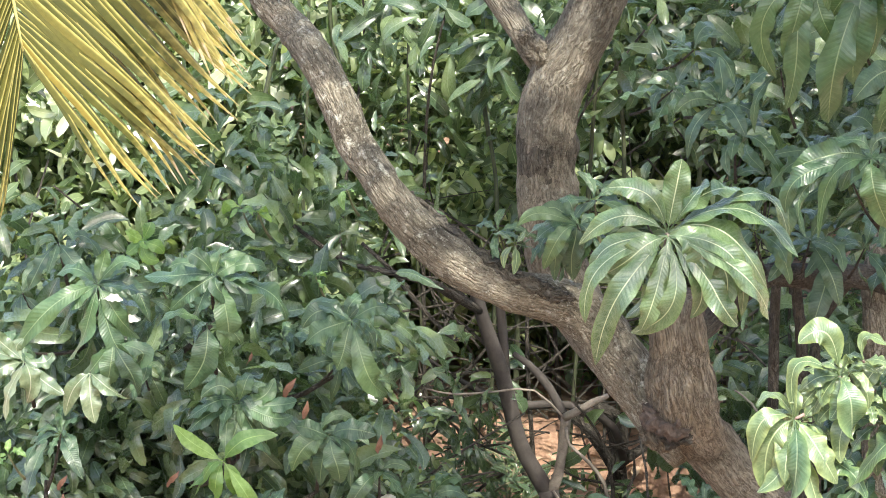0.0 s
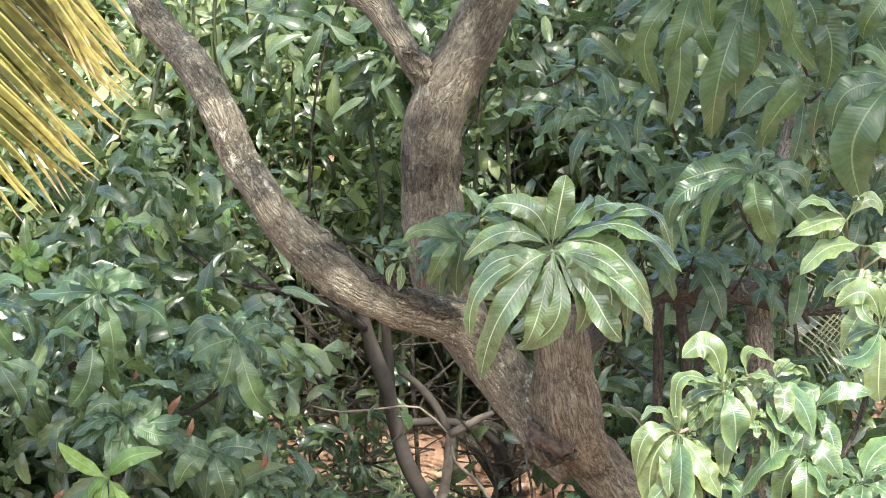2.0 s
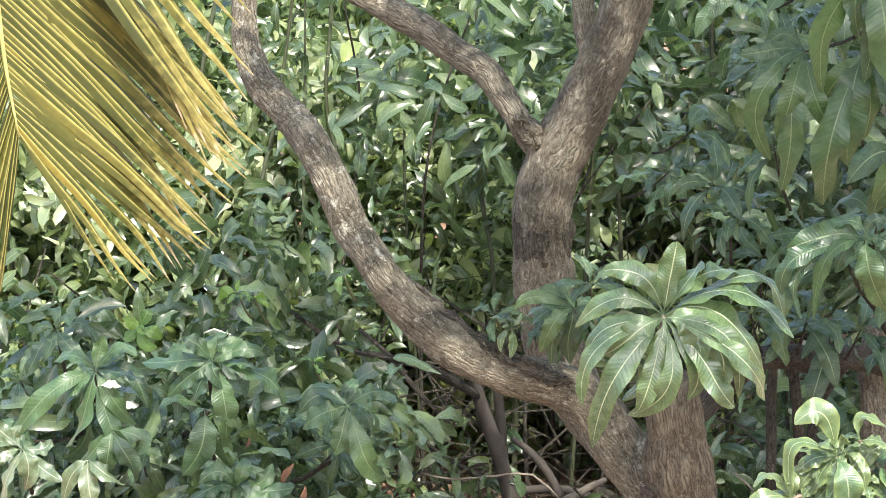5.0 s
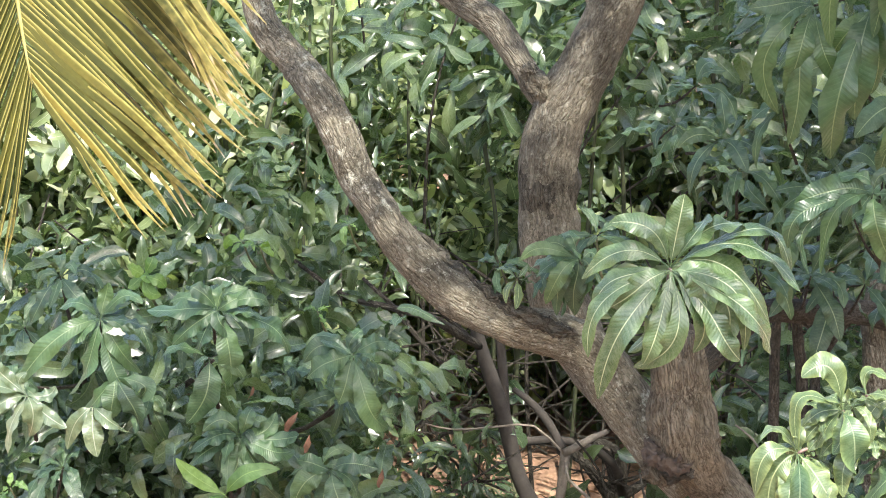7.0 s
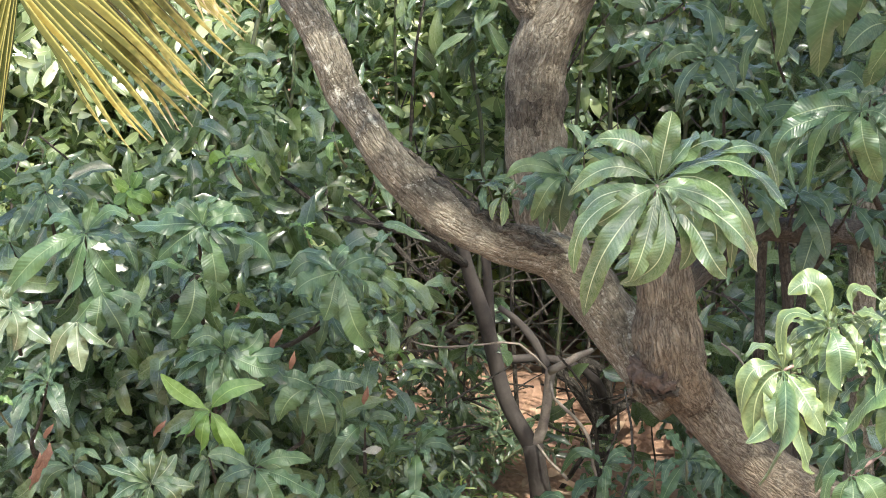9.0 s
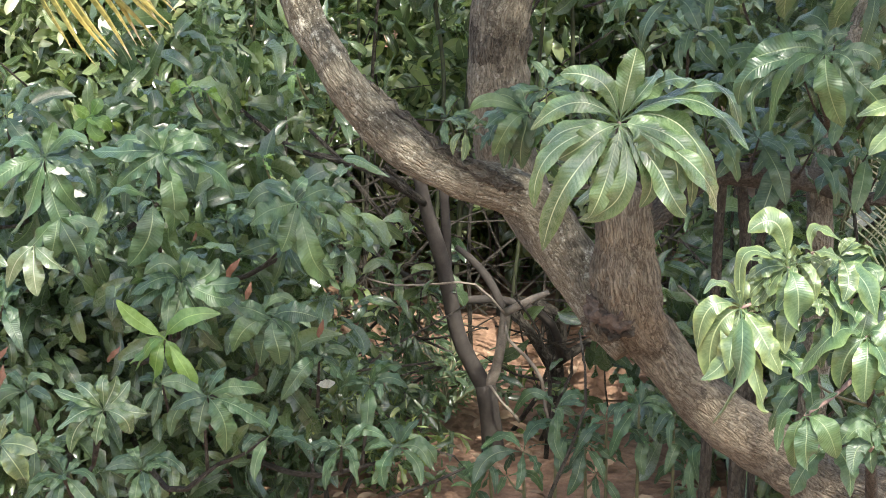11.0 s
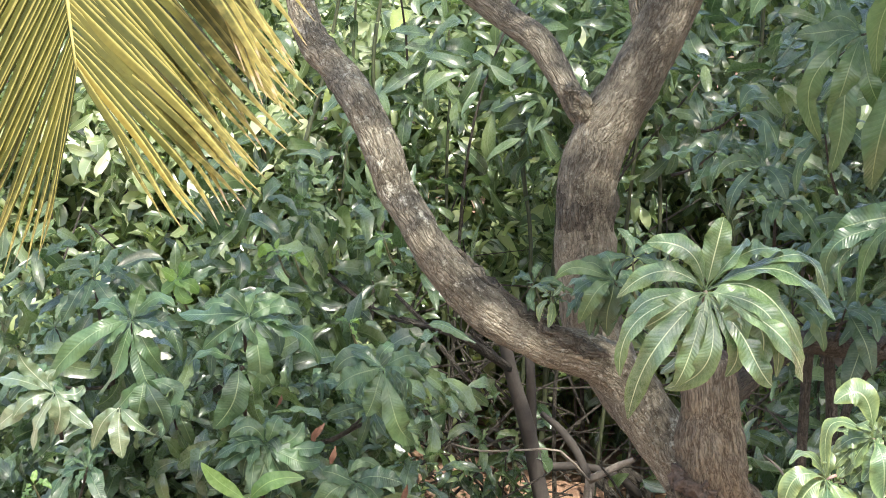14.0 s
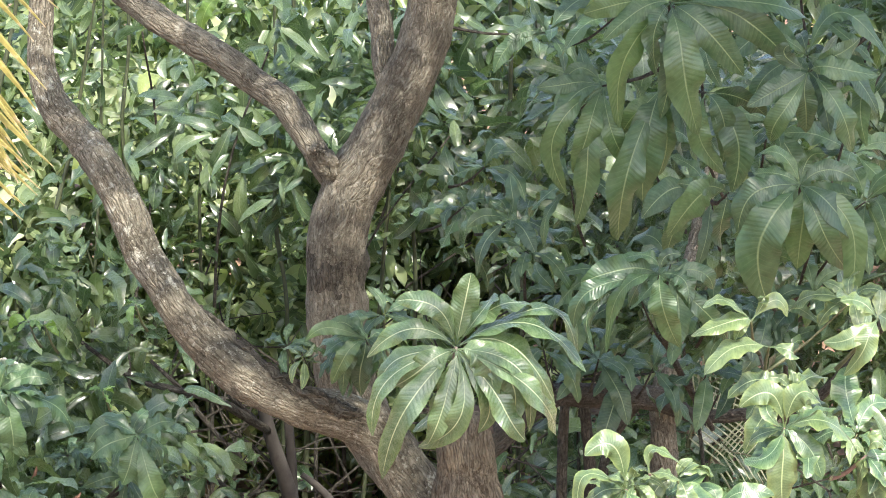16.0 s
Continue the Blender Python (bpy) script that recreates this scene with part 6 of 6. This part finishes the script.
def tangle(n, seed):
    """Fine dead twigs criss-cross in the shade."""
    r = np.random.default_rng(seed)
    V, F, P, count = [], [], [], 0
    for k in range(n):
        a = np.array([r.uniform(-0.25, 1.15), r.uniform(10.0, 10.9), r.uniform(0.0, 0.75)])
        d = np.array([r.normal(0, 1), r.normal(0, 0.4), abs(r.normal(0.35, 0.5))])
        d *= r.uniform(0.15, 0.5) / np.linalg.norm(d)
        q = a + d * 0.5 + r.normal(0, 0.03, 3)
        w = r.uniform(0.0015, 0.0042)
        v, f, p = tube([(*a, w * 1.3), (*q, w), (*(a + d), w * 0.4)], sides=5, step=0.06, rough=0.1, seed=k, cap=False)
        V.append(v)
        F.extend([tuple(i + count for i in face) for face in f])
        P.append(p)
        count += len(v)
    return tagged(put("twig_tangle", np.vstack(V), F, BARK_DARK, pipe=np.vstack(P)), "fine dead twigs tangled over the shaded earth", "twigs", kind="stuff")


tangle(200, 4)
DEAD = [(-0.937, 8.194, 0.856, 0.19), (-0.961, 8.186, 0.835, 0.18), (-0.366, 8.433, 1.097, 0.12), (-0.337, 8.416, 1.050, 0.1), (-0.155, 8.571, 0.891, 0.1), (-0.646, 8.171, 0.964, 0.1), (-0.490, 8.648, 1.103, 0.07), (-1.104, 8.555, 1.141, 0.11), (-0.922, 8.169, 0.957, 0.09)]
for k, (x, y, z, size) in enumerate(DEAD):
    ob = new("dead_leaf", DRY[k % 3])
    ob.matrix_world = leaf_pose((x, y, z + size * 0.4), (0.25 * math.sin(k * 2.2), -0.2, -1), (0.4 * math.cos(k), -1, 0.2), size * 0.62)
    tagged(ob, "curled red-brown dead leaf caught in the mango leaves", "leaf", "dead leaves in the mango")


def litter(n, seed):
    """Dry leaves strewn on the earth."""
    r = np.random.default_rng(seed)
    shapes = [leaf_arrays(width=0.34, droop=0.5, fold=0.5, wave=0.12, nv=4, nu=2, seed=k) for k in range(4)]
    V, F, U, count = [], [], [], 0
    for _ in range(n):
        at = np.array([r.uniform(-1.6, 2.2), r.uniform(8.6, 12.6), 0.015 + r.random() * 0.03])
        a = r.uniform(0, 6.28)
        way = np.array([math.cos(a), math.sin(a), r.normal(0.1, 0.2)])
        way /= np.linalg.norm(way)
        x = np.cross(way, np.array([r.normal(0, 0.3), r.normal(0, 0.3), 1.0]))
        x /= np.linalg.norm(x)
        z = np.cross(x, way)
        sh = shapes[r.integers(4)]
        v = sh[0] * r.uniform(0.04, 0.11)
        V.append(at + v[:, :1] * x + v[:, 1:2] * way + v[:, 2:3] * z)
        F.append(np.array(sh[1]) + count)
        U.append(sh[2])
        count += len(v)
    return tagged(put("leaf_litter", np.vstack(V), np.vstack(F), LEAF_LITTER, uvs=np.vstack(U)), "dry tan and brown leaves strewn on the earth", "leaf litter", kind="stuff")


LEAF_LITTER = plain_material("litter", (0.16, 0.10, 0.06), (0.38, 0.28, 0.18), 9.0, 0.8)
litter(900, 8)


def earth_mound(at, wide, high, seed):
    """A crumbling heap of earth with a broken crest."""
    n, v, f = 34, [], []
    for j in range(n + 1):
        for i in range(n + 1):
            x, y = 2 * i / n - 1, 2 * j / n - 1
            r = min(1.0, math.hypot(x, y))
            h = (1 - r ** 2.4) * (0.75 + 0.6 * noise.noise((x * 2 + seed, y * 2, 0))) + 0.22 * (1 - r) * abs(noise.noise((x * 7, y * 7, seed)))
            v.append((at[0] + x * wide, at[1] + y * wide * 0.6, at[2] + max(-0.03, high * h - 0.03 * r)))
    k = n + 1
    f = [(j * k + i, j * k + i + 1, (j + 1) * k + i + 1, (j + 1) * k + i) for j in range(n) for i in range(n)]
    return tagged(put("earth_mound", v, f, EARTH), "low crumbling mound of orange-brown earth", "mound")


earth_mound((0.690, 10.42, 0.0), 0.16, 0.10, 3)
earth_mound((0.300, 10.75, 0.0), 0.30, 0.07, 8)


def feather_plant(at, n, size, seed):
    """A small plant of arching stems set with narrow leaflets."""
    r = np.random.default_rng(seed)
    t = thing("fern", at, "low dark fern-like plant with narrow leaflets", "plant")
    for k in range(n):
        a = r.uniform(0, 6.28)
        d = np.array([math.cos(a), math.sin(a) - 0.3, 0])
        h = size * r.uniform(0.7, 1.2)
        pts = [np.array(at) + d * h * q * 0.8 + np.array([0, 0, h * (1.5 * q - 0.9 * q * q)]) for q in np.linspace(0, 1, 6)]
        v, f, p = tube([(*q, 0.004) for q in pts], sides=5, step=0.05, seed=seed + k)
        stem = put("stem", v, f, TWIG_GREEN, t, pipe=p)
        path2 = spline([(*q, 0.0) for q in pts], 0.018)
        V, F, U, count = [], [], [], 0
        sh = leaf_arrays(width=0.2, droop=0.4, nv=3, nu=2, seed=k)
        for i in range(2, len(path2)):
            run = path2[i, :3] - path2[i - 1, :3]
            run /= np.linalg.norm(run)
            for side in (-1, 1):
                x = np.cross(run, np.array([0, -0.3, 1.0])) * side
                way = x / np.linalg.norm(x) * 0.8 + run * 0.6 + r.normal(0, 0.1, 3)
                way /= np.linalg.norm(way)
                xx = np.cross(way, np.array([0, -0.2, 1.0]))
                xx /= np.linalg.norm(xx)
                z = np.cross(xx, way)
                v = sh[0] * 0.055 * r.uniform(0.8, 1.2)
                V.append(path2[i, :3] + v[:, :1] * xx + v[:, 1:2] * way + v[:, 2:3] * z)
                F.append(np.array(sh[1]) + count)
                U.append(sh[2])
                count += len(v)
        tagged(put("foliage", np.vstack(V), np.vstack(F), LEAF_SHADE, stem, uvs=np.vstack(U)), kind="stuff")
    adopt(t)


feather_plant((0.200, 10.02, 0.02), 9, 0.26, 71)
feather_plant((0.235, 10.24, 0.02), 9, 0.24, 72)
feather_plant((0.085, 10.00, 0.02), 8, 0.24, 73)

# dark trunk beyond the shoots
back = thing("mango_tree", (1.180, 8.940, 0.0), "dark upright trunk in deep shade", "tree")
limb("trunk", [(1.180, 8.940, -0.05, 0.046), (1.172, 8.93, 0.45, 0.043), (1.165, 8.920, 0.889, 0.0408), (1.158, 8.920, 0.974, 0.0389), (1.151, 8.920, 1.074, 0.0369), (1.145, 8.920, 1.158, 0.0349), (1.141, 8.920, 1.242, 0.0329), (1.180, 9.000, 1.420, 0.027), (1.285, 9.269, 1.765, 0.018)], BARK, back, sides=24, step=0.03, rough=0.12, ridges=0.06, seed=81)
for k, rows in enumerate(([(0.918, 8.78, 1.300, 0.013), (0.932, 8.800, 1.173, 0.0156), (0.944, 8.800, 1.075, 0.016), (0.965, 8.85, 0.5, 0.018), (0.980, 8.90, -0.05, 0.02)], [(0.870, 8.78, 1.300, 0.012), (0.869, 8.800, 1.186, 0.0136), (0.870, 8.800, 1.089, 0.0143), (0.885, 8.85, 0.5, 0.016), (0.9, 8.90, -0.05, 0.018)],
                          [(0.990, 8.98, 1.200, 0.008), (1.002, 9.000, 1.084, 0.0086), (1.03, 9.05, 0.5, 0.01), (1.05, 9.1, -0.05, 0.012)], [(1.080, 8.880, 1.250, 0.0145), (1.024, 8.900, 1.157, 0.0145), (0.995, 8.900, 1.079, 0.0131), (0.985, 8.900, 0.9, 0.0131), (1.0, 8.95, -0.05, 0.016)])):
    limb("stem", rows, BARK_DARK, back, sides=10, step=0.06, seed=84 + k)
adopt(back)
spots = off_the_sun(cloud(rng, 60, (1.253, 9.352, 1.692), (0.45, 0.25, 0.4)))
crown = foliage("crown", spots, LEAF_SHADE, back, 0.11, 0.34, 82)
crown.matrix_parent_inverse = Matrix.Translation(back.location).inverted()


# ---- small palm far behind ----
def small_frond(at, reach, n, seed):
    """A pale frond of a young palm, leaflets on both sides."""
    t = thing("palm_seedling", (at[0], at[1], 0), "young palm with pale dry fronds in the shade", "palm")
    a, b = np.array(at), np.array(at) + np.array(reach)
    pts = [(a[0], a[1] + 0.1, -0.02, 0.005), (*(a * 0.9 + b * 0.1), 0.004), (*(a * 0.5 + b * 0.5 + np.array([0, 0, 0.02])), 0.003), (*b, 0.002)]
    v, f, p = tube(pts, sides=6, step=0.04, seed=seed)
    fr = put("frond", v, f, TWIG_GREEN, t, pipe=p)
    r = random.Random(seed)
    for k in range(n):
        q = 0.1 + 0.9 * k / n
        c = a * (1 - q) + b * q + np.array([0, 0, 0.05 * q * (1 - q)])
        for side in (-1, 1):
            ob = new("leaflet", LEAFLETS_PALE[k % 3])
            ob.parent = fr
            run = Vector(reach).normalized()
            across = run.cross(Vector((0, -1, 0.4))).normalized() * side
            ob.matrix_basis = leaf_pose(c, run * 0.6 + across * 0.8 + Vector((0, 0, -0.15)), (0, -0.8, 0.6), 0.15 * r.uniform(0.85, 1.15) * (1 - 0.4 * q))
    adopt(t)


PALE_LEAFLET = plain_material("pale_leaflet", (0.22, 0.23, 0.13), (0.42, 0.42, 0.27), 20.0, 0.5, 0.3)
LEAFLETS_PALE = []
for me in LEAFLETS[:3]:
    pale = me.copy()
    pale.materials.clear()
    pale.materials.append(PALE_LEAFLET)
    LEAFLETS_PALE.append(pale)
small_frond((1.346, 9.900, 0.863), (0.11, -0.04, 0.11), 7, 91)
small_frond((1.330, 9.900, 0.746), (0.15, -0.04, 0.09), 8, 92)
small_frond((1.399, 9.900, 0.690), (0.15, -0.04, 0.02), 8, 93)
